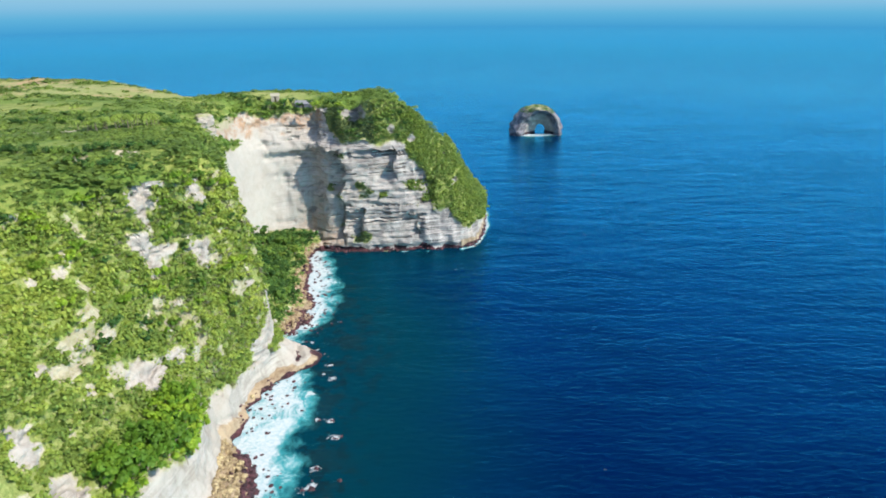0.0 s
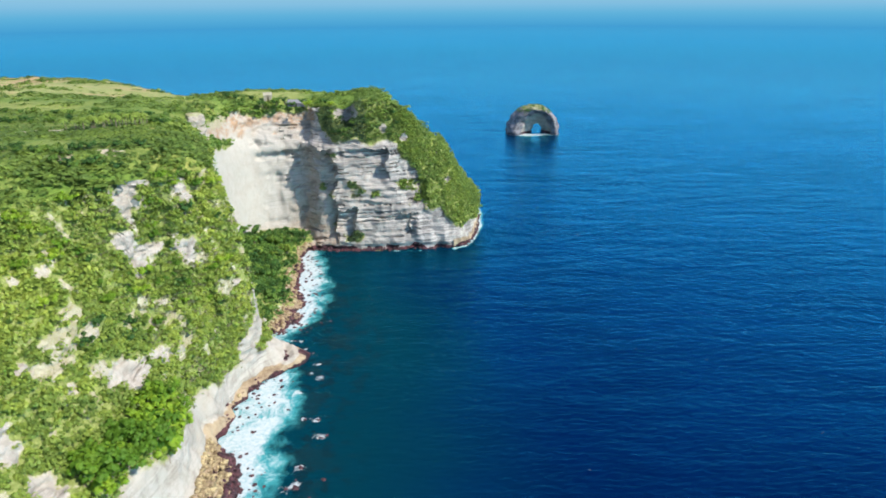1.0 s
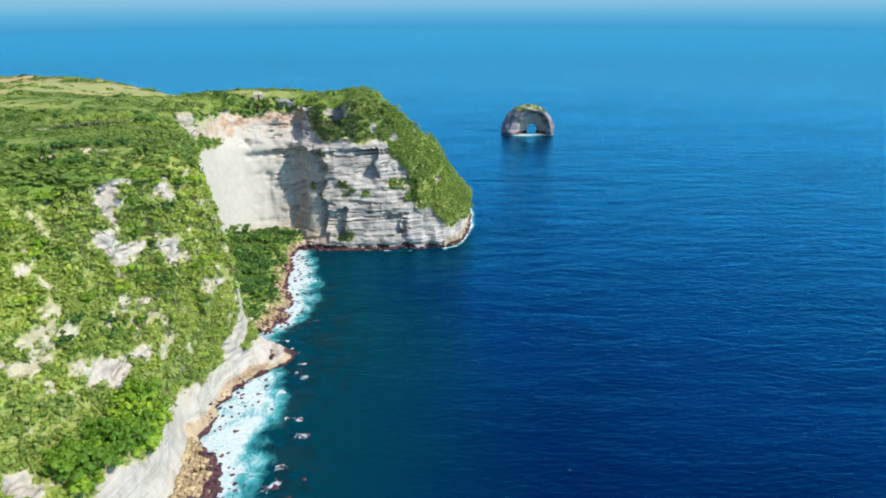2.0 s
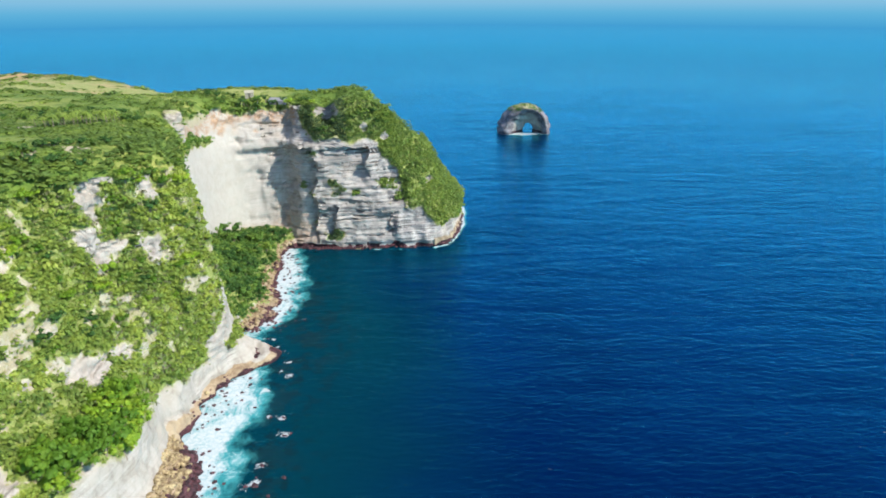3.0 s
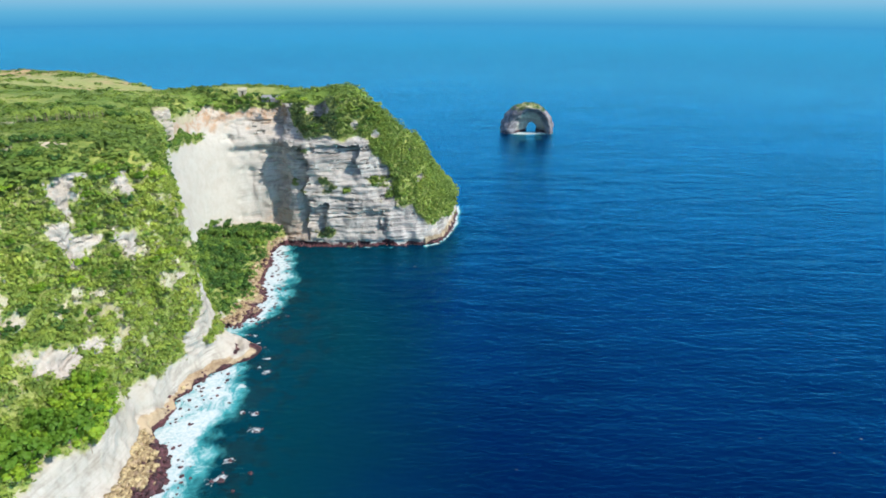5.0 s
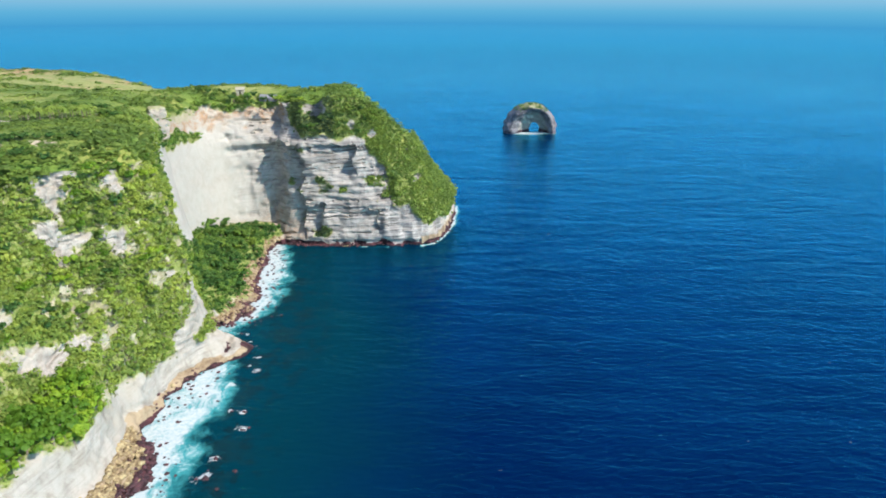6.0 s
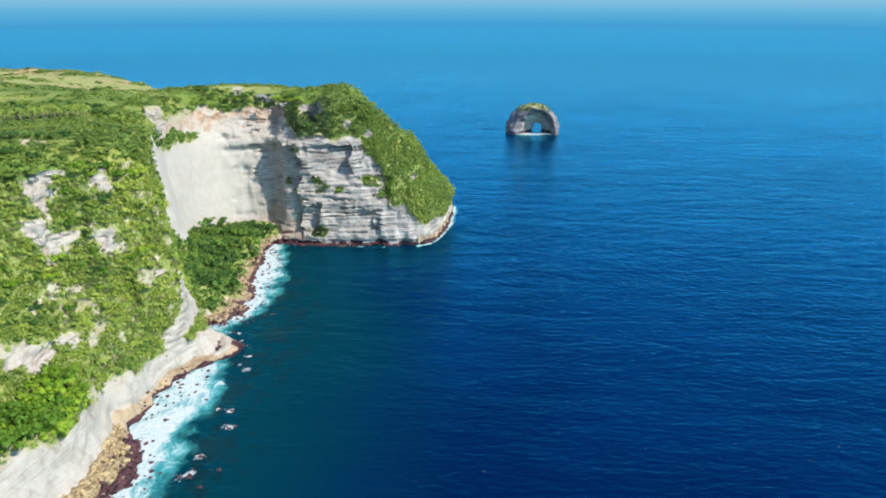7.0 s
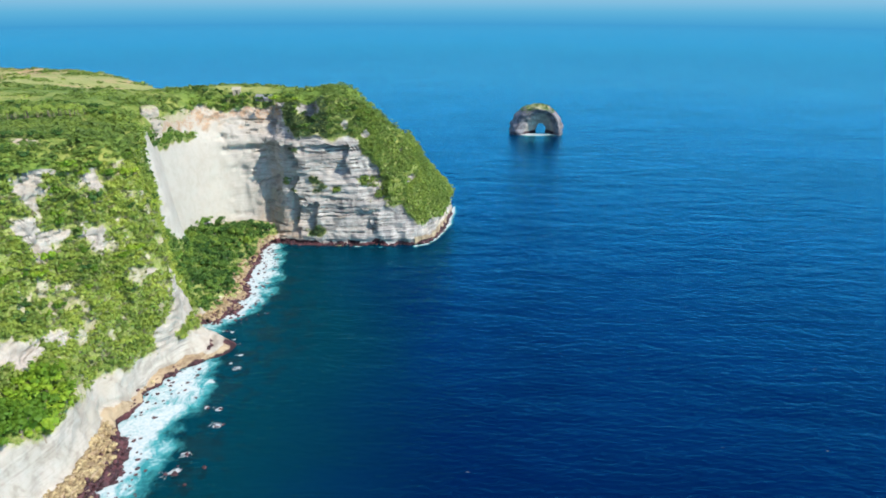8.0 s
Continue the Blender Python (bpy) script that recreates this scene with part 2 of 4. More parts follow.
LEAF_DRY = leaf_material("dry_brush_twigs", (0.14, 0.155, 0.08), (0.22, 0.225, 0.12), (0.32, 0.31, 0.18), (0.40, 0.37, 0.25))
# dull green, with the rim thicket's shade put into the colour
LEAF_SHADE = leaf_material("dull_shaded_thicket_leaves", (0.060, 0.100, 0.040), (0.125, 0.180, 0.062), (0.21, 0.265, 0.085), (0.30, 0.32, 0.13))
BARK = bark_material()
BOULDER_DRY = boulder_material("sunlit_boulder", (0.12, 0.085, 0.045), (0.40, 0.325, 0.175), (0.19, 0.13, 0.075))
BOULDER_WET = boulder_material("wet_reddish_boulder", (0.024, 0.014, 0.018), (0.115, 0.046, 0.052), (0.034, 0.019, 0.023))
SEA = sea_material()


# ---- arithmetic for ground shapes ----
def vnoise(p, seed=0):
    """Smooth noise in -1..1 at points p (n, 3)."""
    i = np.floor(p).astype(np.int64)
    f = p - i
    f = f * f * (3 - 2 * f)

    def h(dx, dy, dz):
        a = (i[:, 0] + dx) * 374761393 + (i[:, 1] + dy) * 668265263 + (i[:, 2] + dz) * 2147483647 + seed * 1013904223
        a = (a ^ (a >> 13)) * 1274126177 & 0x7FFFFFFF
        a = (a ^ (a >> 16)) & 0xFFFF
        return a / 32767.5 - 1.0

    out = 0.0
    for dx in (0, 1):
        wx = f[:, 0] if dx else 1 - f[:, 0]
        for dy in (0, 1):
            wy = f[:, 1] if dy else 1 - f[:, 1]
            for dz in (0, 1):
                wz = f[:, 2] if dz else 1 - f[:, 2]
                out = out + wx * wy * wz * h(dx, dy, dz)
    return out


def fbm(p, scale, octaves=3, seed=0):
    out, amp, tot = 0.0, 1.0, 0.0
    q = p / scale
    for o in range(octaves):
        out = out + amp * vnoise(q + 17.3 * o, seed + o)
        tot += amp
        amp *= 0.5
        q = q * 2.03
    return out / tot


def sstep(v, lo, hi):
    t = np.clip((v - lo) / (hi - lo), 0, 1)
    return t * t * (3 - 2 * t)


def mesh_of(name, verts, faces, mat, attrs=(), smooth=False):
    """A mesh from arrays: verts (n, 3), faces (m, 3 or 4)."""
    me = bpy.data.meshes.new(name)
    verts = np.asarray(verts, dtype=np.float32)
    faces = np.asarray(faces, dtype=np.int32)
    k = faces.shape[1]
    me.vertices.add(len(verts))
    me.vertices.foreach_set("co", verts.ravel())
    me.loops.add(faces.size)
    me.loops.foreach_set("vertex_index", faces.ravel())
    me.polygons.add(len(faces))
    me.polygons.foreach_set("loop_start", np.arange(0, faces.size, k, dtype=np.int32))
    if smooth is not False:
        me.polygons.foreach_set("use_smooth", np.ones(len(faces), dtype=bool) if smooth is True else np.ascontiguousarray(smooth))
    for an, av in attrs:
        me.attributes.new(an, "FLOAT", "POINT").data.foreach_set("value", np.asarray(av, dtype=np.float32))
    me.update(calc_edges=True)
    me.validate()
    me.materials.append(mat)
    return me


def grid_faces(rows, cols):
    a = np.arange(rows * cols).reshape(rows, cols)
    return np.stack([a[:-1, :-1], a[:-1, 1:], a[1:, 1:], a[1:, :-1]], -1).reshape(-1, 4)


# ---- the coast: cross-sections from the waterline up to the rim ----
SECTIONS, MARKS = [], []


def section(mark, x, y, ix, iy, *steps):
    """A cut through the coast at a mark along it: foot at (x, y), inland way (ix, iy), then five (inset, height) steps up to the rim."""
    n = math.hypot(ix, iy)
    ix, iy = ix / n, iy / n
    pts = [(x - 3 * ix, y - 3 * iy, -7.0), (x, y, 0.0)]
    pts += [(x + d * ix, y + d * iy, z) for d, z in steps]
    SECTIONS.append(pts)
    MARKS.append(mark)


# the near slope
section(0, -100, -250, -1, 0.0, (4, 10), (14, 28), (30, 55), (48, 82), (62, 92))
section(1, -95, 60, -1, 0.0, (4, 10), (14, 28), (30, 55), (48, 82), (62, 92))
section(2, -72.5, 130, -1, 0.1, (17, 5), (23, 26), (41, 44), (57, 74), (75, 92))
section(3, -71.7, 165, -1, 0.2, (12.5, 5.5), (15.3, 25), (31.5, 37), (45.5, 64), (68, 92))
section(3.4, -73, 184, -1, 0.25, (11.5, 5), (14, 22), (29, 39), (41, 66), (56, 92))
section(3.75, -84, 195.5, -1, 0.3, (2.5, 4.5), (4.5, 20), (17, 41), (27, 70), (38, 91))
section(4.0, -86, 201, -1, 0.3, (1.6, 6), (3.2, 19), (13.5, 42), (24.5, 72), (29.5, 94))
section(4.4, -83, 208, -1, 0.1, (2.4, 7), (4.4, 20), (15, 43), (24, 70), (28.5, 93.5))
section(5, -84.5, 220, -1, 0.0, (0.8, 5), (1.6, 26), (8, 50), (17.5, 68), (24, 93))
section(5.2, -82, 228, -1, 0.0, (1.5, 5), (2.8, 24), (6.5, 48), (12, 68), (17.5, 91))
section(5.4, -79.5, 234, -1, 0.0, (2.6, 6), (4, 20), (5, 46), (12, 72), (18, 90))
section(5.75, -69.5, 249.5, -1, 0.0, (6.5, 6), (9, 17), (11, 46), (16, 70), (22, 90))
section(6, -63.0, 262.5, -1, -0.1, (7, 2.6), (17, 9), (25.5, 42), (28.5, 70), (33, 90))
# the bay
section(6.4, -74, 271.5, -1, -0.2, (4, 3), (9, 13), (19, 42), (20.5, 70), (23, 90))
section(7, -85.5, 281, -1, -0.3, (2, 5), (6, 20), (12, 45), (13, 70), (14, 90))
section(7.3, -76.5, 288, -1, 0.0, (8, 4), (16, 13), (25, 40), (26, 68), (26.5, 91))
section(7.7, -71.5, 304, -1, 0.0, (10, 4), (21, 13), (34, 27), (40, 60), (43, 92))
section(8, -72.5, 318, -1, 0.0, (11, 4.5), (22, 14), (33, 24), (40, 60), (45, 88))
section(8.5, -80, 335, -1, 0.0, (7, 4), (18, 14), (31, 22), (38, 58), (43, 85))
section(9, -80, 350, -1, 0.0, (8, 4), (22, 13), (40, 20), (44, 58), (47, 88))
section(10, -84, 380, -1, 0.6, (5, 4), (18, 10), (34, 13), (40, 66), (48, 89))
section(11, -84, 396, -0.25, 0.97, (2, 4), (7, 9), (15, 15), (20, 66), (30, 87))
# the headland
section(12, -72, 394, -0.1, 1, (1, 3), (3, 10), (4, 42), (6, 70), (15, 88))
section(13, -33, 394, 0.0, 1, (1, 3), (3, 10), (4, 42), (6, 62), (16, 93))
section(14, -2, 395, -0.4, 1, (1, 3), (2, 10), (5, 24), (14, 47), (28, 75))
section(15, 17, 402, -0.75, 0.66, (2, 8), (4, 15), (11, 26), (20.5, 46), (30, 63))
section(16, 25.5, 424, -1, 0.2, (2, 8), (3, 16), (8, 25), (17.5, 45), (26.5, 61))
section(17, 30, 460, -1, -0.2, (1.5, 8), (3, 16), (10.5, 25), (21, 44), (32, 61))
section(18, 28, 490, -0.8, -0.6, (2, 8), (4, 16), (14.5, 28), (28, 42), (41, 52))
section(19, -20, 505, 0, -1, (2, 10), (6, 24), (12, 40), (20, 56), (30, 66))
section(20, -100, 500, 0, -1, (2, 10), (6, 30), (12, 55), (20, 78), (30, 92))
section(21, -165, 475, 0.2, -1, (2, 10), (6, 30), (12, 55), (20, 78), (30, 92))
section(22, -215, 525, 0.3, -1, (2, 10), (6, 30), (12, 55), (20, 78), (30, 90))
section(23, -300, 605, 0.2, -1, (2, 10), (6, 30), (14, 55), (24, 78), (40, 92))
section(24, -430, 640, 0, -1, (2, 10), (6, 30), (14, 55), (24, 78), (40, 90))
section(25, -900, 690, 0, -1, (2, 10), (6, 30), (14, 55), (24, 78), (40, 90))

S = np.array(SECTIONS)
NS = len(S)
chord = np.r_[0, np.cumsum(np.linalg.norm(np.diff(S[:, 1:].mean(1)[:, :2], axis=0), axis=1))]


def coast_at(u):
    """The seven points of the cross-section at u (in sections), smoothly between the given ones."""
    k = np.clip(np.floor(u).astype(int), 0, NS - 2)
    t = (u - k)[:, None, None]
    km, kp, kq = np.clip(k - 1, 0, NS - 1), k + 1, np.clip(k + 2, 0, NS - 1)
    d1 = (chord[kp] - chord[k])[:, None, None]
    d0 = np.maximum(chord[k] - chord[km], 1e-3)[:, None, None]
    d2 = np.maximum(chord[kq] - chord[kp], 1e-3)[:, None, None]
    m1 = np.where(d0 > 0.01, (S[kp] - S[km]) / (d0 + d1), (S[kp] - S[k]) / d1) * d1
    m2 = np.where(d2 > 0.01, (S[kq] - S[k]) / (d1 + d2), (S[kp] - S[k]) / d1) * d1
    a, b = S[k], S[kp]
    return ((2 * t**3 - 3 * t**2 + 1) * a + (t**3 - 2 * t**2 + t) * m1 + (-2 * t**3 + 3 * t**2) * b + (t**3 - t**2) * m2)


us = []
for k in range(NS - 1):
    gap = np.linalg.norm(S[k + 1, 1:] - S[k, 1:], axis=1).max()
    seen = 2 <= MARKS[k] <= 17
    us.append(k + np.linspace(0, 1, max(4, int(gap / (0.8 if seen else 6.0))), endpoint=False))
US = np.concatenate(us)
sec = coast_at(US)
chord_u = np.interp(US, np.arange(NS), chord)
US = np.interp(US, np.arange(NS), MARKS)
ROWS = []
for j, n in enumerate((3, 8, 16, 44, 40, 26)):
    for q in np.linspace(0, 1, n, endpoint=False):
        ROWS.append(sec[:, j] * (1 - q) + sec[:, j + 1] * q)
ROWS.append(sec[:, 6])
G = np.array(ROWS)
for _ in range(4):
    G[1:-1] = 0.25 * G[:-2] + 0.5 * G[1:-1] + 0.25 * G[2:]
NR, NC = G.shape[:2]
UU = np.repeat(US[None], NR, 0).ravel()


def grid_normals(g):
    du = np.gradient(g, axis=1)
    dv = np.gradient(g, axis=0)
    n = np.cross(du, dv)
    n /= np.maximum(np.linalg.norm(n, axis=2, keepdims=True), 1e-6)
    return n


N0 = grid_normals(G)
flip = -1.0 if N0[NR // 2, NC // 3, 0] < 0 else 1.0
P = G.reshape(-1, 3)
N0 = (N0 * flip).reshape(-1, 3)
Z = P[:, 2]

# bare rock patches in the scrub of the near slope: way along the coast, height, half length, half height, share of rock
BARE = [(217, 86, 5.2, 6.4, 1), (219.5, 92, 4.2, 4.5, 1), (233, 85.2, 3.9, 7.4, 1), (209, 73, 3.0, 5.2, 1), (215.5, 69, 6.0, 2.2, 1), (210.5, 65.5, 2.8, 3.0, 1),
        (227, 66.5, 3.6, 5.2, 1), (183.5, 74, 2.6, 1.6, 0.8), (175, 74, 1.3, 2.4, 0.8), (178, 63, 4, 2.2, 0.65), (171, 57.5, 5.5, 4, 0.68),
        (180, 55.5, 2.6, 2.2, 0.75), (156.5, 57.5, 3, 2.6, 0.9), (164, 53, 6, 3, 0.66), (173, 46, 4, 2.0, 0.75), (178, 40, 3, 2.4, 0.9),
        (184, 38.5, 4.8, 4.2, 1), (190, 38, 3.4, 2.8, 1), (197, 37.5, 4.6, 2.8, 0.9), (163, 47, 2.4, 2, 0.9), (206, 35, 2.6, 2, 0.7),
        (239, 46.5, 2.6, 1.4, 0.9), (242.5, 41, 0.8, 4, 0.9), (244.5, 31, 1.0, 6, 0.95), (244.5, 21, 4, 5, 1), (240, 17, 4, 6, 1),
        (138.5, 48, 4.2, 6, 1), (137, 33.5, 4, 3.5, 1), (209, 52, 2.4, 0.8, 0.8), (204, 47.5, 0.9, 2.0, 0.8), (250, 76, 1.6, 2.2, 0.7)]
GREEN = [(-78.5, 249.5, 13.5, 4.2), (-82.5, 256, 12.5, 6.5), (-81, 262, 11, 4.5), (-121, 334, 81, 6), (-126, 350, 76, 6), (-126.5, 358, 75, 6.5),
         (-126.5, 366, 75, 6), (-126, 374, 73.5, 5), (-125, 383, 72, 4), (-124.5, 389, 71.5, 3)]
# bare rock in the headland's thicket, and shrubs on its bare face: place across, height, reach
OUTCROP = [(-57, 87, 6.5), (-28, 66, 3.0), (-78, 88, 4), (-22, 70, 2.4), (-33, 76, 1.6), (6, 40, 1.6), (-2, 56, 1.5)]
TUFTS = [(-54, 42.5, 3.4), (-48, 38.5, 2.0), (-40, 36.5, 2.6), (-22.5, 42, 3.2), (-73, 40, 2.6), (-66, 36, 1.6), (-52, 9, 4.2), (-57, 8, 2.4), (-14, 33, 2.2), (-64, 62, 2.0)]


def cover_of(p, u, n):
    """How far scrub and soil cover the rock, 0 to 1."""
    z = p[:, 2]
    wob = fbm(p, 14.0, 3, 5)
    wob2 = fbm(p, 5.0, 2, 9)
    wob3 = fbm(p * np.array([1.0, 1.0, 0.7]), 2.0, 2, 11)
    c = np.ones(len(p))
    # near coast: bare foot
    foot = np.interp(u, [0, 2, 2.6, 3, 3.4, 3.9, 4.3, 4.65, 4.9, 5.42, 5.5, 5.66, 5.72, 5.78, 6, 6.6, 7], [20, 23, 25, 21, 20, 19, 20, 17, 12, 13, 20, 25, 42, 46, 36, 24, 8])
    near = u < 7.3
    c = np.where(near, sstep(z - foot - 3 * wob - 3 * wob2, -2.4, 2.4), c)
    ragged = 0.55 * wob + 0.75 * wob2 + 0.6 * wob3
    for y, zz, ry, rz, share in BARE:
        d = np.hypot((p[:, 1] - y) / ry, (z - zz) / rz)
        c = np.where(near, np.minimum(c, 1 - share * (1 - sstep(d + ragged, 0.75, 1.25))), c)
    # the bay: green apron under a bare wall
    apron = np.interp(u, [7.3, 7.7, 8, 9, 10, 10.6, 11.2, 11.6], [58, 42, 30, 22, 14, 12, 6, 0])
    bay = (u >= 7.3) & (u < 11.5)
    shore = sstep(z + 3 * wob2, 2.6, 5)
    c = np.where(bay, shore * (1 - sstep(z - apron - 2 * wob, -1, 2)), c)
    brow = np.interp(u, [8.2, 9.4, 10.2], [77, 80, 84])
    c = np.where((u > 8.2) & (u < 11.6), np.maximum(c, sstep(z + 7 * wob + 5 * wob2, brow, brow + 4.5) * np.where(u < 10.2, 0.36 + 0.64 * sstep(z + 3 * wob2, 86, 90), 1.0)), c)
    scar_rim = sstep(z + 3 * wob, 86, 90)
    c = np.where(bay, np.maximum(c, scar_rim * (u < 9.0)), c)
    # the headland face
    line = np.interp(p[:, 0], [-90, -76, -72, -63, -54, -41, -31.4, -26.4, -23.5, -13.6, -11.3, -9, 1.4, 11.4, 18.3, 33], [92, 90, 75, 68, 70.5, 66, 70, 66.5, 59, 50, 37, 28, 24, 14, 12, 11])
    line = np.where(u > 16, np.interp(u, [16, 18.5, 19], [11, 12, 40]), line)
    face = u >= 11.5
    tuft = sstep(fbm(p * np.array([0.8, 0.8, 1.0]), 7.0, 3, 21) - 0.45 * sstep(np.minimum(np.abs(z - 38), np.abs(z - 10) * 2.0 + 14 * sstep(np.abs(p[:, 0] + 54), 6, 10)), 1.5, 10), 0.08, 0.22)
    c = np.where(face, np.maximum(sstep(z - line - 3.2 * wob - 2.6 * wob2, -2, 2.5), 0.45 * tuft * (u > 12.1) * (u < 13.7)), c)
    dap = fbm(p * np.array([1.0, 1.0, 0.55]), 4.2, 3, 77) + 0.22 * (1 - sstep(p[:, 1], 150, 205))
    c = np.where(near & (z > 14), np.minimum(c, 0.36 + 0.64 * sstep(dap + 0.12 * sstep(np.abs(z - 46), 12, 30), -0.26, -0.04)), c)
    for x, y, zz, r in GREEN:
        d = np.sqrt((p[:, 0] - x) ** 2 + (p[:, 1] - y) ** 2 + ((p[:, 2] - zz) * 1.5) ** 2)
        c = np.maximum(c, 1 - sstep(d + 3 * wob + 2 * wob2, r * 0.7, r * 1.3))
    for x, zz, r in OUTCROP:
        d = np.hypot(p[:, 0] - x, z - zz)
        c = np.where(face & (u < 17), np.minimum(c, sstep(d + 2 * wob + 2 * wob2, r * 0.7, r * 1.3)), c)
    for x, zz, r in TUFTS:
        d = np.hypot(p[:, 0] - x, (z - zz) * 1.3)
        c = np.where(face & (u < 14.5), np.maximum(c, 0.9 * (1 - sstep(d + 2 * wob2 + 1.5 * wob3, r * 0.6, r * 1.2))), c)
    return np.clip(c, 0, 1)


cover0 = cover_of(P, UU, N0)
taper = sstep(np.repeat(np.linspace(0, 1, NR)[:, None], NC, 1).ravel(), 0.0, 0.02)
rockiness = 1 - 0.75 * cover0
warp = P[:, 2] + 0.9 * fbm(P, 40.0, 2, 3)
line1 = np.stack([P[:, 0] / 30.0, P[:, 1] / 30.0, warp / 1.7], 1)
line2 = np.stack([P[:, 0] / 9.0, P[:, 1] / 9.0, warp / 1.2], 1)
beds = 0.36 * np.tanh(4.0 * vnoise(line1, 31)) + 0.30 * np.tanh(3.0 * vnoise(line2, 32))
beds = beds * (0.45 + 0.55 * sstep(fbm(P, 18.0, 2, 35), -0.2, 0.25))
beds = beds * (0.35 + 0.65 * sstep(UU, 10.9, 11.6))
smooth_wall = sstep(UU, 7.6, 8.4) * (1 - sstep(UU, 9.9, 11.0))
disp = 2.6 * fbm(P, 20.0, 3, 1) + 0.9 * fbm(P, 4.5, 3, 2) + (0.9 - 0.65 * sstep(UU, 7.0, 7.8) - 0.55 * (UU < 7.0) * (1 - sstep(Z, 14, 24))) * rockiness * fbm(P, 3.0, 3, 8)
disp -= 11.0 * np.exp(-((P[:, 0] + 57.5) / 5.4) ** 4 - ((P[:, 2] - 86) / 8.5) ** 4) * (UU > 11.5) * (UU < 13.5)
disp += (0.9 + 1.3 * sstep(Z, 18, 30)) * fbm(P * np.array([1.0, 1.0, 0.22]), 8.0, 3, 18) * (1 - sstep(UU, 6.8, 7.4)) * sstep(Z, 2, 10)
disp = disp * (1 - 0.72 * smooth_wall) + beds * rockiness * (1 - 0.7 * smooth_wall)
disp = disp + 1.4 * sstep(UU, 13.2, 13.8) * (1 - sstep(UU, 17.2, 18.0)) * cover0
face_on = sstep(UU, 10.0, 10.6) * (1 - sstep(UU, 14.2, 14.8))
thin = np.stack([P[:, 0] / 26.0, P[:, 1] / 26.0, warp / 2.6], 1)
notch = 1 - sstep(np.abs(vnoise(thin, 131)), 0.05, 0.16)
notch *= sstep(fbm(P * np.array([1.0, 1.0, 2.2]), 9.0, 3, 133), -0.05, 0.16)
block = np.tanh(5.0 * vnoise(np.stack([P[:, 0] / 6.5, P[:, 1] / 6.5, P[:, 2] / 9.0], 1), 135))
flute = np.stack([P[:, 0] / 3.4, P[:, 1] / 3.4, P[:, 2] / 16.0], 1)
disp = disp + sstep(UU, 13.2, 13.6) * (1 - sstep(UU, 15.4, 15.8)) * (1 - cover0) * (1.5 * vnoise(flute, 139) - 0.6)
disp = disp + face_on * (1 - cover0) * (0.6 * block - 1.9 * notch)
lumpy = sstep(UU, 9.6, 10.2) * (1 - sstep(UU, 11.8, 12.1)) * sstep(Z, 76, 82)
disp = disp + lumpy * (1.6 * fbm(P, 5.0, 3, 137) + 1.1 * np.tanh(5 * vnoise(P / np.array([2.6, 2.6, 2.0]), 138)))
# thin open joints across the top of the bare wall
joint_at = sstep(UU, 9.7, 10.3) * (1 - sstep(UU, 11.9, 12.2)) * sstep(Z + 4 * fbm(P, 9.0, 2, 227), 56, 62) * (1 - sstep(Z, 80, 84))
joint = 1 - sstep(np.abs(vnoise(np.stack([P[:, 0] / 15.0, P[:, 1] / 15.0, warp / 2.0], 1), 229)), 0.05, 0.2)
disp = disp - 1.9 * joint_at * joint * sstep(fbm(P * np.array([1.0, 1.0, 2.0]), 7.0, 3, 231), -0.12, 0.1)
# a shaded gully in the near slope, and stained beds standing proud at its foot
disp = disp - 4.0 * np.exp(-((P[:, 1] - 227) / 1.7) ** 2 - ((Z - 43) / 8.0) ** 4) * (UU < 6)
bed_top = np.interp(UU, [3.5, 3.8, 4.4, 4.65, 5.1, 5.4, 5.8, 6, 6.3, 11], [5.5, 7.0, 6.0, 1.4, 1.4, 2.5, 2.9, 2.4, 3.4, 5.0]) + 2.4 * fbm(P, 8.0, 3, 211)
ledge = sstep(UU, 3.6, 3.8) * (1 - sstep(UU, 6.0, 6.2))
disp = disp + ledge * ((1.2 + 1.2 * fbm(P, 6.0, 2, 213)) * (1 - sstep(Z, bed_top - 0.3, bed_top + 0.5)) - 0.9 * np.exp(-((Z - bed_top - 0.9) / 0.8) ** 2))
# rough rocks along the waterline, and an undercut below the headland
disp = disp + (UU > 2) * (UU < 11.4) * (1 - sstep(Z, 3, 6)) * (1 - 0.75 * ledge) * (1.5 * fbm(P, 5.0, 3, 221) + 1.0 * np.tanh(4 * vnoise(P / 2.6, 223)))
disp = disp - (UU > 11.4) * (UU < 14.6) * (1.8 + 1.6 * fbm(P, 6.0, 2, 225)) * np.exp(-((Z - 2.2) / 1.8) ** 2)
for y, zz, ry, rz, share in BARE:
    d = np.hypot((P[:, 1] - y) / ry, (Z - zz) / rz)
    near_it = (1 - sstep(d, 0.9, 1.6)) * (UU < 7.0) * share
    disp = disp + near_it * (0.4 * np.tanh(5 * vnoise(P / np.array([3.2, 3.2, 4.5]), 141)) - 0.8 * (1 - sstep(np.abs(vnoise(P / np.array([9, 9, 2.6]), 143)), 0.06, 0.2)))


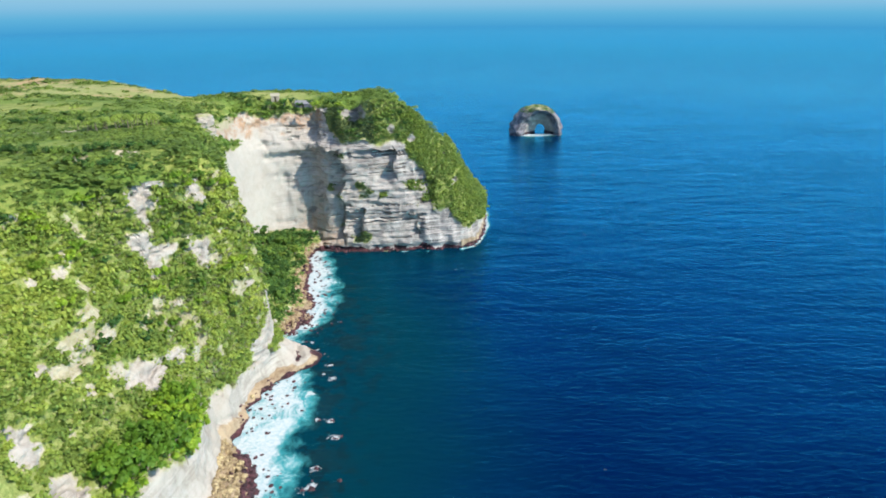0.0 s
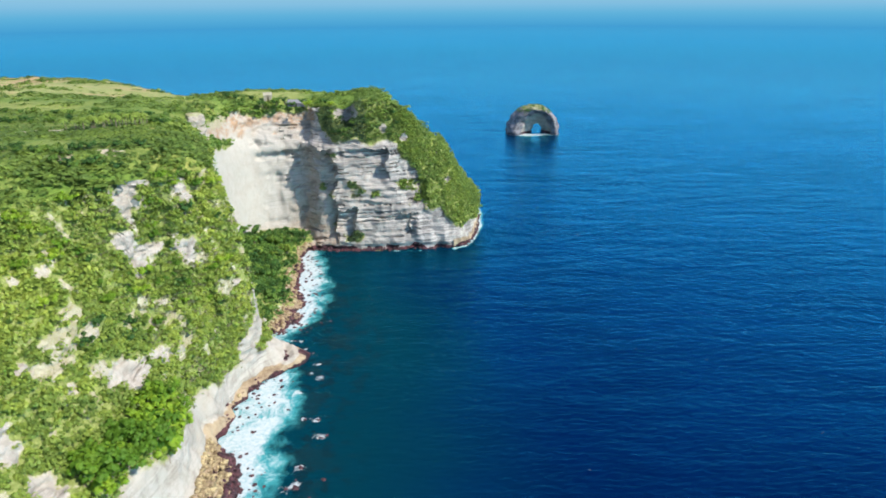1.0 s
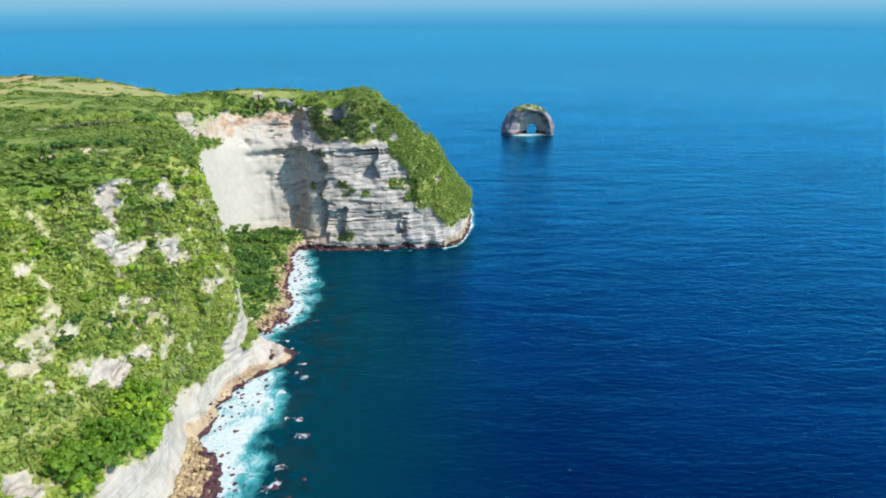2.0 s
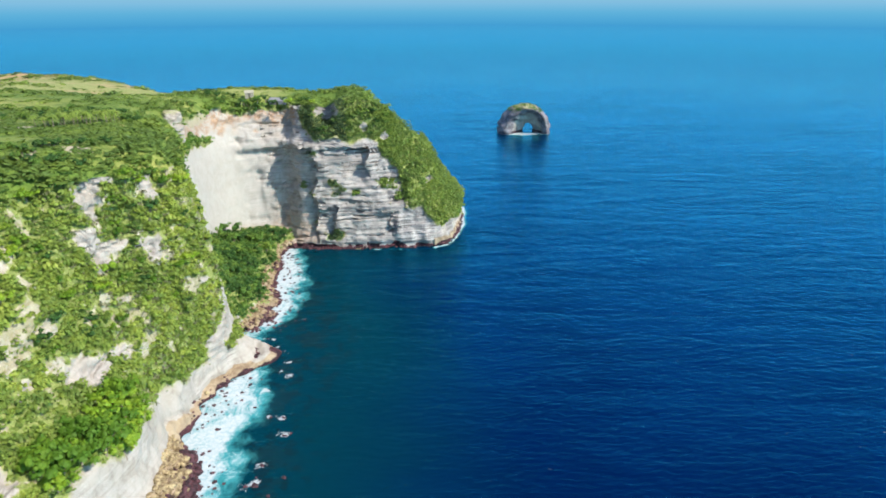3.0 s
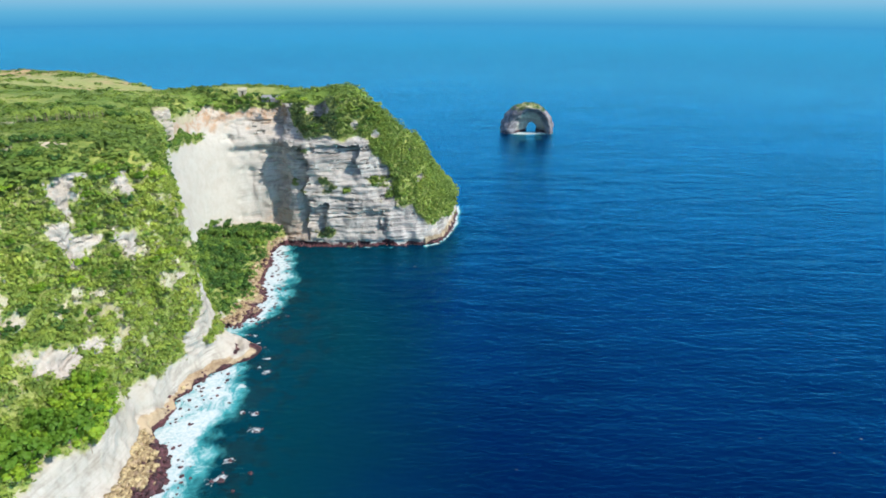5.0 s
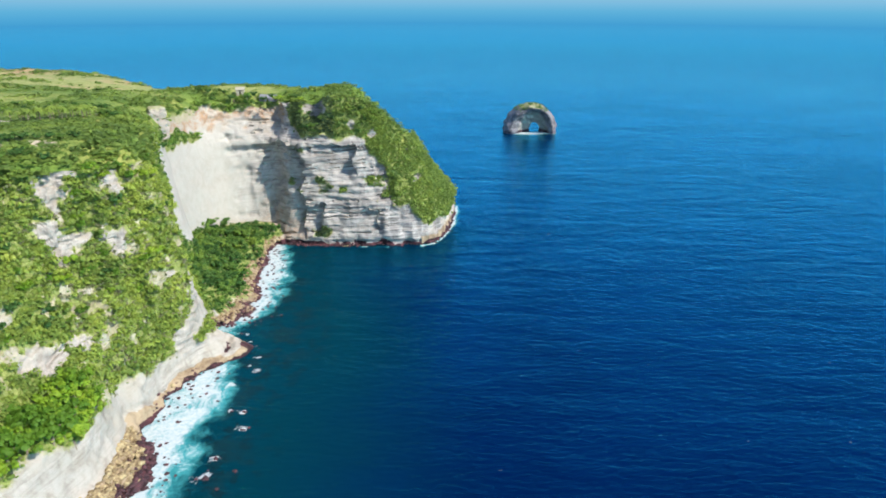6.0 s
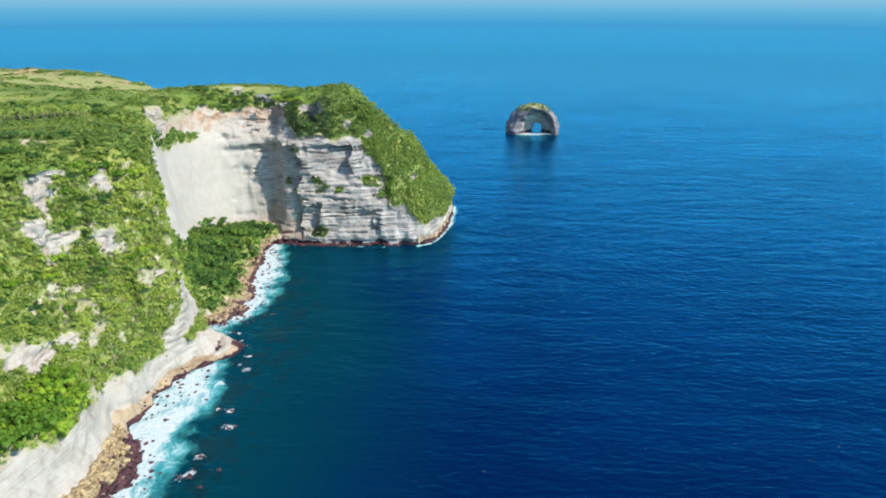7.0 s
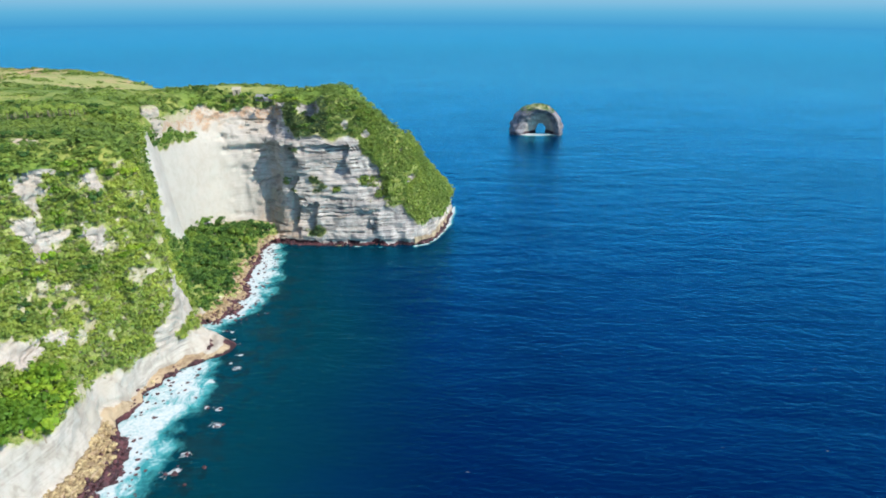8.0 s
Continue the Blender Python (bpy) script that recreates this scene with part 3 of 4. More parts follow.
def recess(edge, left, low, high, depth, seed):
    """A hollow in the headland's face: deepest beside a sharp buttress edge, running out at its other end."""
    col = np.stack([np.zeros(len(P)), np.zeros(len(P)), Z], 1)
    e = edge + 3.0 * fbm(col, 9.0, 3, seed) + 1.6 * fbm(P, 4.0, 2, seed + 1)
    w = (1 - sstep(P[:, 0], e - 0.3, e + 0.8)) * np.clip((P[:, 0] - left) / (edge - left), 0, 1) ** 0.8
    w *= sstep(Z + 3 * fbm(P, 8.0, 2, seed + 2), low - 4, low + 4)
    w *= 1 - sstep(Z + 4.0 * fbm(P, 7.0, 3, seed + 3), high - 0.5, high + 0.7)
    return depth * w


hollow = recess(-65, -92, 6, 65, 6.0, 151) + recess(-32, -58, 47, 64, 6.5, 161) + recess(-53, -70, 9, 26, 4.5, 171)
hollow += recess(-7, -26, 31, 45, 4.5, 181) + recess(-18, -34, 10, 24, 3.0, 191)
shelf_up = sstep(P[:, 0], -118, -108) * (1 - sstep(P[:, 0], -80, -66))
hollow -= 2.6 * shelf_up * sstep(Z + 5.0 * fbm(P, 11.0, 3, 195), 60, 62) * (1 - sstep(Z, 68, 82))
hollow += 7.0 * sstep(Z, 66, 71) * (1 - sstep(P[:, 0], -70, -60)) * sstep(P[:, 0], -92, -80)
P = P + N0 * (disp * taper)[:, None]
P[:, 1] += hollow * face_on
P[:, 2] = np.minimum(P[:, 2], np.maximum(Z, P[:, 2]))
Z = P[:, 2]
cover = cover_of(P, UU, N0)
fineq = fbm(P, 6.0, 3, 12)
grey = np.interp(UU, [10.3, 11.0, 12.0, 12.3, 13.0, 14.0], [0.1, 0.55, 0.7, 0.6, 0.62, 0.85]) + 0.25 * fbm(P, 16.0, 2, 14)
grey = np.where(UU < 7.3, 0.22 + 0.5 * fbm(P, 9.0, 3, 14), grey)
grey = np.where((UU > 7.3) & (UU < 10.3), 0.02, grey)
grey = np.where(UU > 14.4, np.interp(UU, [14.4, 15.2, 16.0], [0.85, 0.5, 0.1]), grey)
earth = sstep(UU, 8.6, 9.2) * (1 - sstep(UU, 11.6, 11.9)) * sstep(Z + 10 * fineq, 74, 80)
stain = sstep(P[:, 0], -100, -90) * (1 - sstep(P[:, 0], -68, -58)) * (1 - sstep(Z + 14 * fbm(P, 9.0, 3, 16), 14, 30)) * (UU > 10.6) * (UU < 13)
earth = np.maximum(earth, 0.6 * stain)
ochre = ((UU > 2.0) & (UU < 11.0)) * (1 - sstep(Z + 0.8 * fineq, bed_top - 0.6, bed_top + 0.9)) + (UU > 14.6) * (UU < 17.5) * 0.75 * (1 - sstep(Z + 2 * fineq, 4, 9))
# wet rock at the waterline; under the headland it also paints the undercut's shade
wet = np.interp(UU, [0, 3.6, 4.4, 5, 5.5, 6, 6.4, 7, 11, 11.3, 14, 15.5, 18], [2.2, 2.2, 1.1, 1.3, 1.7, 2.6, 1.9, 1.8, 1.8, 3.2, 2.8, 3.4, 2.6])
wet = 1 - sstep(Z - wet * (0.9 + 1.5 * fbm(P, 5.0, 3, 15)), -0.9, 0.9)

mid_u = np.repeat(((US[:-1] + US[1:]) * 0.5)[None], NR - 1, 0).ravel()
mid_z = P.reshape(NR, NC, 3)[:-1, :-1, 2].ravel()
soft_faces = ~(((mid_u > 10.7) & (mid_u < 16.5)) | ((mid_u < 6.9) & (mid_z > 30)))
# weathered grey towards the headland's right end
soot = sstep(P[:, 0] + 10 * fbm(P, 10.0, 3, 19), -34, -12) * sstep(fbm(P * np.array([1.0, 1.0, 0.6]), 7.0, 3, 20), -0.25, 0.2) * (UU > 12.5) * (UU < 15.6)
# the carved notch near the rim is coloured dark grey too
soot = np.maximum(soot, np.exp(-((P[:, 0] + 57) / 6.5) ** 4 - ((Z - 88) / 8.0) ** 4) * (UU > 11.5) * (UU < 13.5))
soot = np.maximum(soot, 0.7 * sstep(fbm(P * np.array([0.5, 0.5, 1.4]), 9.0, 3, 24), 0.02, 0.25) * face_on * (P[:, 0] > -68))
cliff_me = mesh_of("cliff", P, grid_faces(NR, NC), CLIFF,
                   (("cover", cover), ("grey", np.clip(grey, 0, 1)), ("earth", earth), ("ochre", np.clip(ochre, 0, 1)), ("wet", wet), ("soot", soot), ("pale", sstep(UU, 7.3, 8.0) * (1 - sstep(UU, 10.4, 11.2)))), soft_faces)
tagged(new("sea_cliff", cliff_me), "pale layered limestone sea cliff with green scrub above the water", "cliff", kind="structure")

RIM = P.reshape(NR, NC, 3)[-1]
FOOT = sec[:, 1, :2]


# ---- the plateau behind the rim ----
def inside(poly, x, y):
    hit = np.zeros(len(x), dtype=bool)
    for (x0, y0), (x1, y1) in zip(poly, np.roll(poly, -1, 0)):
        if y0 == y1:
            continue
        hit ^= ((y0 > y) != (y1 > y)) & (x < (x1 - x0) * (y - y0) / (y1 - y0) + x0)
    return hit


def near_rim(q):
    """Distance to the nearest rim point, and its index."""
    d, i = np.empty(len(q)), np.empty(len(q), dtype=int)
    for a in range(0, len(q), 4000):
        dd = ((q[a:a + 4000, None, :2] - RIM[None, :, :2]) ** 2).sum(2)
        i[a:a + 4000] = dd.argmin(1)
        d[a:a + 4000] = np.sqrt(dd.min(1))
    return d, i


def top_height(x, y):
    p = np.stack([x, y, np.zeros_like(x)], 1)
    h = 100.5 + 1.6 * fbm(p, 60.0, 3, 41)
    h += 3.0 * np.exp(-((x + 130) ** 2 / 900 + (y - 235) ** 2 / 1500))
    h -= 3.0 * sstep(y, 385, 420) * sstep(x, -190, -120)
    h -= (np.clip(x + 38, 0, 60) * 0.85 + 2.0 * sstep(x, -100, -50)) * sstep(y, 395, 410)
    h -= 3.0 * sstep(y, 397, 408) * np.exp(-((x + 88) / 34) ** 4)
    h -= 9.0 * sstep(y, 438, 480) * sstep(x, -95, -30)
    h -= 5.0 * np.exp(-((x + 190) ** 2 / 3000 + (y - 450) ** 2 / 3000))
    h -= 4.0 * np.exp(-((x + 178) ** 2 / 900 + (y - 445) ** 2 / 1600))
    h += 1.8 * np.exp(-((x + 50) ** 2 / 300 + (y - 440) ** 2 / 250)) - 2.5 * sstep(-x, 300, 345) * sstep(y, 500, 560)
    h += 1.5 * np.exp(-((x + 290) ** 2 / 8000 + (y - 520) ** 2 / 2500)) - 9.5 * sstep(y, 440, 525)
    return h


poly = np.vstack([RIM[::2, :2], [[-900, -250]]])
gx = np.r_[np.arange(-900, -260, 12.0), np.arange(-260, 8, 2.2)]
gy = np.r_[np.arange(-250, 120, 12.0), np.arange(120, 640, 2.2)]
XX, YY = np.meshgrid(gx, gy)
xf, yf = XX.ravel(), YY.ravel()
ins = inside(poly, xf, yf)
dr, ir = near_rim(np.stack([xf, yf], 1))
wgt = np.exp(-dr / 9.0)
hh = top_height(xf, yf) * (1 - wgt) + RIM[ir, 2] * wgt
V = np.stack([xf, yf, hh], 1)
F = grid_faces(len(gy), len(gx))
keep = ins[F].any(1)
out = ~ins & (dr < 40)
V[out] = RIM[ir[out]] - np.array([0, 0, 0.15])
F = F[keep]
used = np.unique(F)
remap = -np.ones(len(V), dtype=int)
remap[used] = np.arange(len(used))
PV = V[used]
dry = np.clip(sstep(PV[:, 1] - 0.35 * PV[:, 0], 455, 520) * sstep(-PV[:, 0], 120, 165), 0, 1)
dry = np.maximum(dry, 0.55 * (1 - sstep(np.hypot((PV[:, 0] + 104) / 32, (PV[:, 1] - 443) / 18), 0.6, 1.0)))
bare = np.zeros(len(PV))
for bx, by, bw, bd in ((-165, 271, 12, 4), (-131, 222, 4, 4), (-153, 270, 7, 3), (-118, 232, 5, 3)):
    bare = np.maximum(bare, 1.2 - np.hypot((PV[:, 0] - bx) / bw, (PV[:, 1] - by) / bd) * 0.7)
plateau_me = mesh_of("plateau", PV, remap[F], PLATEAU, (("dry", dry), ("bare", np.clip(bare, 0, 1))), True)
tagged(new("ground", plateau_me), "grassy plateau with green fields and a dry hill", "ground", kind="structure")

# ---- the sea ----
# rocks off the shore: place and size
# places off the shore where the swell breaks
BREAKS = [(-55.5, 254, 2.0), (-53, 242.5, 2.4), (-44, 223, 1.8), (-57, 247, 1.2), (-63, 268, 1.6), (-66, 275, 1.6), (-60, 232, 1.6)]
REEF = [(-47.3, 202, 2.3), (-45.2, 203, 1.5), (-52, 176, 2.9), (-54.8, 175, 2.0), (-51.5, 185.5, 2.0), (-43, 179, 1.4), (-49.5, 213, 1.5), (-54.8, 213.5, 1.3),
        (-62.5, 220, 1.4), (-70, 276, 1.7), (-56.2, 296, 1.2), (-76.4, 228, 1.9), (-69, 225, 1.6), (-77, 215.6, 1.5), (-74.5, 217, 1.0), (-60, 264.3, 1.3), (-58, 262, 0.9),
        (-46.5, 170.5, 1.3), (-66, 311, 1.3), (-70, 342, 1.4), (-68.5, 333, 1.2), (-73, 366, 1.3)]
sx = np.r_[-np.geomspace(4900, 130, 26), np.arange(-110, 60, 2.0), 60 + np.geomspace(3, 4800, 48)]
sy = np.r_[-np.geomspace(4900, 20, 18), np.arange(0, 140, 10.0), np.arange(140, 430, 2.0), 430 + np.geomspace(3, 340, 26)[:-1], np.arange(770, 820, 4.0), 430 + np.geomspace(390, 4400, 28)]
SXX, SYY = np.meshgrid(sx, sy)
q = np.stack([SXX.ravel(), SYY.ravel()], 1)
sd, si = np.full(len(q), 400.0), np.zeros(len(q), dtype=int)
close = (np.abs(q[:, 0] + 20) < 400) & (q[:, 1] > -200) & (q[:, 1] < 800)
ci = np.where(close)[0]
for a in range(0, len(ci), 3000):
    dd = ((q[ci[a:a + 3000], None] - FOOT[None]) ** 2).sum(2)
    si[ci[a:a + 3000]] = dd.argmin(1)
    sd[ci[a:a + 3000]] = np.sqrt(dd.min(1))
reach = np.interp(US, [0, 3, 4, 5, 5.8, 6.3, 6.9, 7.3, 8, 9.5, 10.4, 11, 11.6, 13.5, 14.8, 16, 18, 20],
                  [22, 23, 23, 17, 9, 7, 12, 9, 17, 22, 18, 8, 1.5, 1.3, 2.0, 2.8, 3, 3])[si]
q3 = np.c_[q, np.zeros(len(q))]
surge = 1.0 + 0.55 * fbm(q3, 16.0, 2, 201) + 0.35 * fbm(q3, 5.0, 2, 203)
reach = reach * np.where((US[si] > 11.5) & (US[si] < 14.6), 0.15 + 1.6 * sstep(fbm(q3, 14.0, 2, 205), 0.0, 0.35), 1.0)
foam = np.clip(1.1 - sd / (reach * surge), 0, 1)
# the surf line along the near shore and the bay: its outer edge, going up the coast
edge = np.interp(q[:, 1], [100, 165, 177, 187, 195, 204, 215, 226, 235, 248, 258, 264, 268, 273, 280, 288, 295, 302, 313, 323, 346, 360, 380, 392, 399],
                 [-57, -55, -56.5, -55.5, -57, -56.5, -55.5, -57, -60.5, -63, -63, -62, -66, -67, -68, -66, -62, -58.5, -59.5, -59, -62.5, -66, -68, -70, -76])
edge = edge + 4.0 * fbm(q3, 13.0, 2, 201) + 2.6 * fbm(q3, 4.0, 2, 203)
beach = (q[:, 1] > 60) & (q[:, 1] < 402) & (q[:, 0] < -40)
foam = np.where(beach, np.clip((edge + 1.4 - q[:, 0]) / 13.5, 0, 1) ** 0.95 * (0.82 + 0.14 * (q[:, 1] > 282) + 0.36 * fbm(q3 * np.array([1.0, 0.6, 1.0]), 9.0, 3, 209)), foam)
shelf = np.interp(US, [0, 6, 8, 11, 12, 14, 15, 18], [0, 0, 0, 10, 30, 45, 70, 70])[si]
isl_c = np.array([120.0, 790.0])
isl_d = np.sqrt(((q - isl_c) / np.array([33, 20])) ** 2 @ np.ones(2))
foam = np.maximum(foam, np.clip(2.2 * (1.16 - isl_d), 0, 0.8) * (q[:, 1] < 788))
churn = fbm(q3, 3.5, 2, 207)
spray = np.zeros(len(q))
for rx, ry, rr_ in REEF + BREAKS:
    near_q = np.hypot(q[:, 0] - rx + 0.8, (q[:, 1] - ry) * 1.3) / (rr_ * 1.9) + 0.35 * churn
    spray = np.maximum(spray, np.clip(0.75 - 0.6 * near_q, 0, 0.7))
depth = (sd + shelf).reshape(len(sy), len(sx))
for _ in range(160):
    depth[1:-1] = 0.25 * depth[:-2] + 0.5 * depth[1:-1] + 0.25 * depth[2:]
    depth[:, 1:-1] = 0.25 * depth[:, :-2] + 0.5 * depth[:, 1:-1] + 0.25 * depth[:, 2:]
sea_me = mesh_of("sea", np.c_[q, np.zeros(len(q))], grid_faces(len(sy), len(sx)), SEA, (("shore", depth.ravel()), ("foam", foam), ("spray", spray)), True)
tagged(new("water", sea_me), "deep blue sea with fine ripples and white surf along the rocks", "sea", kind="structure")

# added glowing rings, painted as the haze far out where sea and sky meet
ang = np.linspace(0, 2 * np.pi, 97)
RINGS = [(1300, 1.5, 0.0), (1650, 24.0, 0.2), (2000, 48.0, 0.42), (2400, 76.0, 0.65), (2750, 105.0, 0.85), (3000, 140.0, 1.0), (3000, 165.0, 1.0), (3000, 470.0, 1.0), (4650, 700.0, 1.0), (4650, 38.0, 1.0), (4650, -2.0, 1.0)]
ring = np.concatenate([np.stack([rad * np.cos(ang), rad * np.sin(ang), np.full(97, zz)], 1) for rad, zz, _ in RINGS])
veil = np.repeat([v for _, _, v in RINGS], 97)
tagged(new("backdrop", mesh_of("backdrop", ring, grid_faces(len(RINGS), 97), haze_material(), (("veil", veil),))), "glowing backdrop painted with pale blue haze over the far sea", "sky", kind="structure")

# ---- plants ----
ICO = bmesh.new()
bmesh.ops.create_icosphere(ICO, subdivisions=1, radius=1.0)
ICO_V = np.array([v.co[:] for v in ICO.verts])
ICO_F = np.array([[v.index for v in f.verts] for f in ICO.faces])
ICO.free()


def leaf_ball(rng, lumps, leaves, size, flat=0.8, spread=0.50, rlo=0.26, rhi=0.46):
    """Leaves on a few lumps: triangles (as corner arrays) of a plant one metre in radius, standing on z = 0."""
    cs = rng.normal(size=(lumps, 3)) * np.array([spread, spread, spread * 0.52])
    cs[:, 2] = np.abs(cs[:, 2]) + 0.45
    rs = rng.uniform(rlo, rhi, lumps)
    which = rng.integers(0, lumps, leaves)
    d = rng.normal(size=(leaves, 3))
    d[:, 2] = np.abs(d[:, 2]) * 1.1 - 0.25
    d /= np.linalg.norm(d, axis=1, keepdims=True)
    c = cs[which] + d * rs[which][:, None] * rng.uniform(0.62, 1.28, leaves)[:, None]
    nn = d + np.array([0.18, -0.08, 0.45]) + rng.normal(size=(leaves, 3)) * 0.26
    nn /= np.linalg.norm(nn, axis=1, keepdims=True)
    t = np.cross(nn, rng.normal(size=(leaves, 3)))
    t /= np.linalg.norm(t, axis=1, keepdims=True)
    b = np.cross(nn, t)
    s = (size * rng.uniform(0.7, 1.35, leaves))[:, None]
    quad = np.stack([c - t * s, c - b * s * 0.62, c + t * s, c + b * s * 0.62], 1)
    quad[:, :, 2] *= flat
    core = ICO_V * np.array([0.46, 0.46, 0.34]) + np.array([0, 0, 0.42])
    core[:, 2] *= flat
    return quad.reshape(-1, 3), core, ICO_F


def ball_mesh(rng, lumps, leaves, size, flat=0.8, spread=0.50, rlo=0.26, rhi=0.46):
    q, core, cf = leaf_ball(rng, lumps, leaves, size, flat, spread, rlo, rhi)
    n = len(q) // 4
    lf = np.arange(4 * n).reshape(n, 4)
    f = np.concatenate([lf[:, [0, 1, 2]], lf[:, [0, 2, 3]], cf + 4 * n])
    return np.concatenate([q, core]), f


def scatter(name, label, spots, radius, tall, mat, rng, kinds, vary=0.32, bias=0.0):
    """Many plants joined into one object."""
    vs, fs, tn, off = [], [], [], 0
    pick = rng.integers(0, len(kinds), len(spots))
    for k, (kv, kf) in enumerate(kinds):
        idx = np.where(pick == k)[0]
        if not len(idx):
            continue
        a = rng.uniform(0, 2 * np.pi, len(idx))
        ca, sa = np.cos(a)[:, None], np.sin(a)[:, None]
        r, h = radius[idx][:, None], (radius[idx] * tall[idx])[:, None]
        x = (kv[None, :, 0] * ca - kv[None, :, 1] * sa) * r + spots[idx, 0, None]
        y = (kv[None, :, 0] * sa + kv[None, :, 1] * ca) * r + spots[idx, 1, None]
        z = kv[None, :, 2] * h + spots[idx, 2, None]
        vs.append(np.stack([x, y, z], 2).reshape(-1, 3))
        fs.append((kf[None] + (np.arange(len(idx)) * len(kv))[:, None, None] + off).reshape(-1, 3))
        tn.append(np.repeat(rng.uniform(-vary, vary, len(idx)) + np.broadcast_to(bias, len(spots))[idx], len(kv)))
        off += len(idx) * len(kv)
    me = mesh_of(name, np.concatenate(vs), np.concatenate(fs), mat, (("tint", np.concatenate(tn)),))
    return tagged(new(name, me), label, "shrubs", kind="stuff")


rng = np.random.default_rng(7)
KINDS = [ball_mesh(rng, int(k), 54, 0.25) for k in (4, 5, 6, 7, 5, 6)]
SMALL = [ball_mesh(rng, 5, 40, 0.28) for _ in range(6)]
TINY = [ball_mesh(rng, 3, 24, 0.30) for _ in range(6)]

# candidates on the cliff, weighted by area
PG = P.reshape(NR, NC, 3)
area = np.linalg.norm(np.cross(PG[1:, :-1] - PG[:-1, :-1], PG[:-1, 1:] - PG[:-1, :-1]), axis=2).ravel()
cen = (PG[:-1, :-1] + PG[1:, 1:]).reshape(-1, 3) * 0.5
cu = np.repeat(((US[:-1] + US[1:]) * 0.5)[None], NR - 1, 0).ravel()
cc = cover.reshape(NR, NC)[:-1, :-1].ravel()


def on_cliff(n, u0, u1, power=1.0):
    w = area * np.clip(cc, 0, 1) ** power * ((cu > u0) & (cu < u1)) * (cen[:, 2] > 3)
    i = rng.choice(len(w), n, p=w / w.sum())
    return cen[i] + rng.normal(size=(n, 3)) * 0.3


def slope_scrub(name, label, n, u0, u1, rmin, rmax, kinds, mat=LEAF, power=1.5, bulk=2.4):
    p = on_cliff(n, u0, u1, power)
    dens = fbm(p, 9.0, 2, 51)
    p = p[dens > -0.62]
    r = rng.uniform(0, 1, len(p)) ** bulk * (rmax - rmin) + rmin
    p[:, 2] -= r * 0.35
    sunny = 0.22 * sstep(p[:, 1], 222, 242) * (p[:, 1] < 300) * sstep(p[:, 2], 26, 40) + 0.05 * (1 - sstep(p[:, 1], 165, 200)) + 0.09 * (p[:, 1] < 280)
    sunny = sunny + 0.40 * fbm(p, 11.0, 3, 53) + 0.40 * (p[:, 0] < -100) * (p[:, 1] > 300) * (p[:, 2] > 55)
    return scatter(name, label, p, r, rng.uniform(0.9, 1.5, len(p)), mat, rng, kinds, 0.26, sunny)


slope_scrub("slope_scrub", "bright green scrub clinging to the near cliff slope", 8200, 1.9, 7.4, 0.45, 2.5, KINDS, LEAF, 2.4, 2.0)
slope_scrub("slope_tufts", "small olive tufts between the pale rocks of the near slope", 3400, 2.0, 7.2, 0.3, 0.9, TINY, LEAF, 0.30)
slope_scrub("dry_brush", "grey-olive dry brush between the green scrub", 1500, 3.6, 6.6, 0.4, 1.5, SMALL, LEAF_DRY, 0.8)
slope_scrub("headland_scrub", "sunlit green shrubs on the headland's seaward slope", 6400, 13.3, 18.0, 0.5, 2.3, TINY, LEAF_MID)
# darker leaves paint the rim's shaded part; its sunlit part takes LEAF_MID
slope_scrub("headland_thicket", "dull green thicket hanging over the headland's rim, coloured dark as in shade", 950, 11.6, 12.7, 0.5, 2.2, TINY, LEAF_SHADE)
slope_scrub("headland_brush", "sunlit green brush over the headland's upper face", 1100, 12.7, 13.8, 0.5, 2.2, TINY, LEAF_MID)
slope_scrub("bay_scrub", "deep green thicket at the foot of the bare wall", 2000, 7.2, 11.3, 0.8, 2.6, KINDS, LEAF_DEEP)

# scrub on the plateau
px = np.r_[rng.uniform(-420, 0, 22000), rng.uniform(-240, -90, 7500)]
py = np.r_[rng.uniform(130, 600, 22000), rng.uniform(150, 330, 7500)]
ok = inside(poly, px, py)
px, py = px[ok], py[ok]
dr2, ir2 = near_rim(np.stack([px, py], 1))
p3 = np.stack([px, py, np.zeros_like(px)], 1)
pz = top_height(px, py) * (1 - np.exp(-dr2 / 9.0)) + RIM[ir2, 2] * np.exp(-dr2 / 9.0)
dryp = sstep(py - 0.35 * px, 455, 520) * sstep(-px, 120, 165)
band = fbm(p3 * np.array([0.35, 1.0, 1.0]), 16.0, 3, 61)
dens = 0.36 + 0.34 * (py < 335) + 0.9 * np.exp(-dr2 / 14.0) + 1.2 * band - 0.50 * dryp + 0.25 * (py > 395) * (px > -140) + 0.5 * (py > 396) * (px > -78)
# open fields and the tree belts between them
FIELDS = [(-148, 240, 34, 10), (-156, 213, 24, 7), (-166, 270, 22, 6), (-185, 287, 40, 8), (-182, 313, 48, 6), (-215, 340, 80, 12), (-150, 335, 25, 9), (-104, 443, 32, 18), (-160, 432, 30, 8)]
for fx, fy, fw, fd in FIELDS:
    away = np.hypot((px - fx) / fw, (py - fy) / fd) + 0.35 * fbm(p3, 12.0, 2, 65)
    dens = np.minimum(dens, 0.10 + 1.2 * sstep(away, 0.55, 1.05))
ok = rng.uniform(0, 1, len(px)) < np.clip(dens, 0.02, 0.9)
spots = np.stack([px, py, pz], 1)[ok]
far_off = spots[:, 1] > 330
rr = (rng.uniform(0, 1, len(spots)) ** 1.6 * 2.6 + 0.9) * np.where(far_off, 1.3, 1.0)
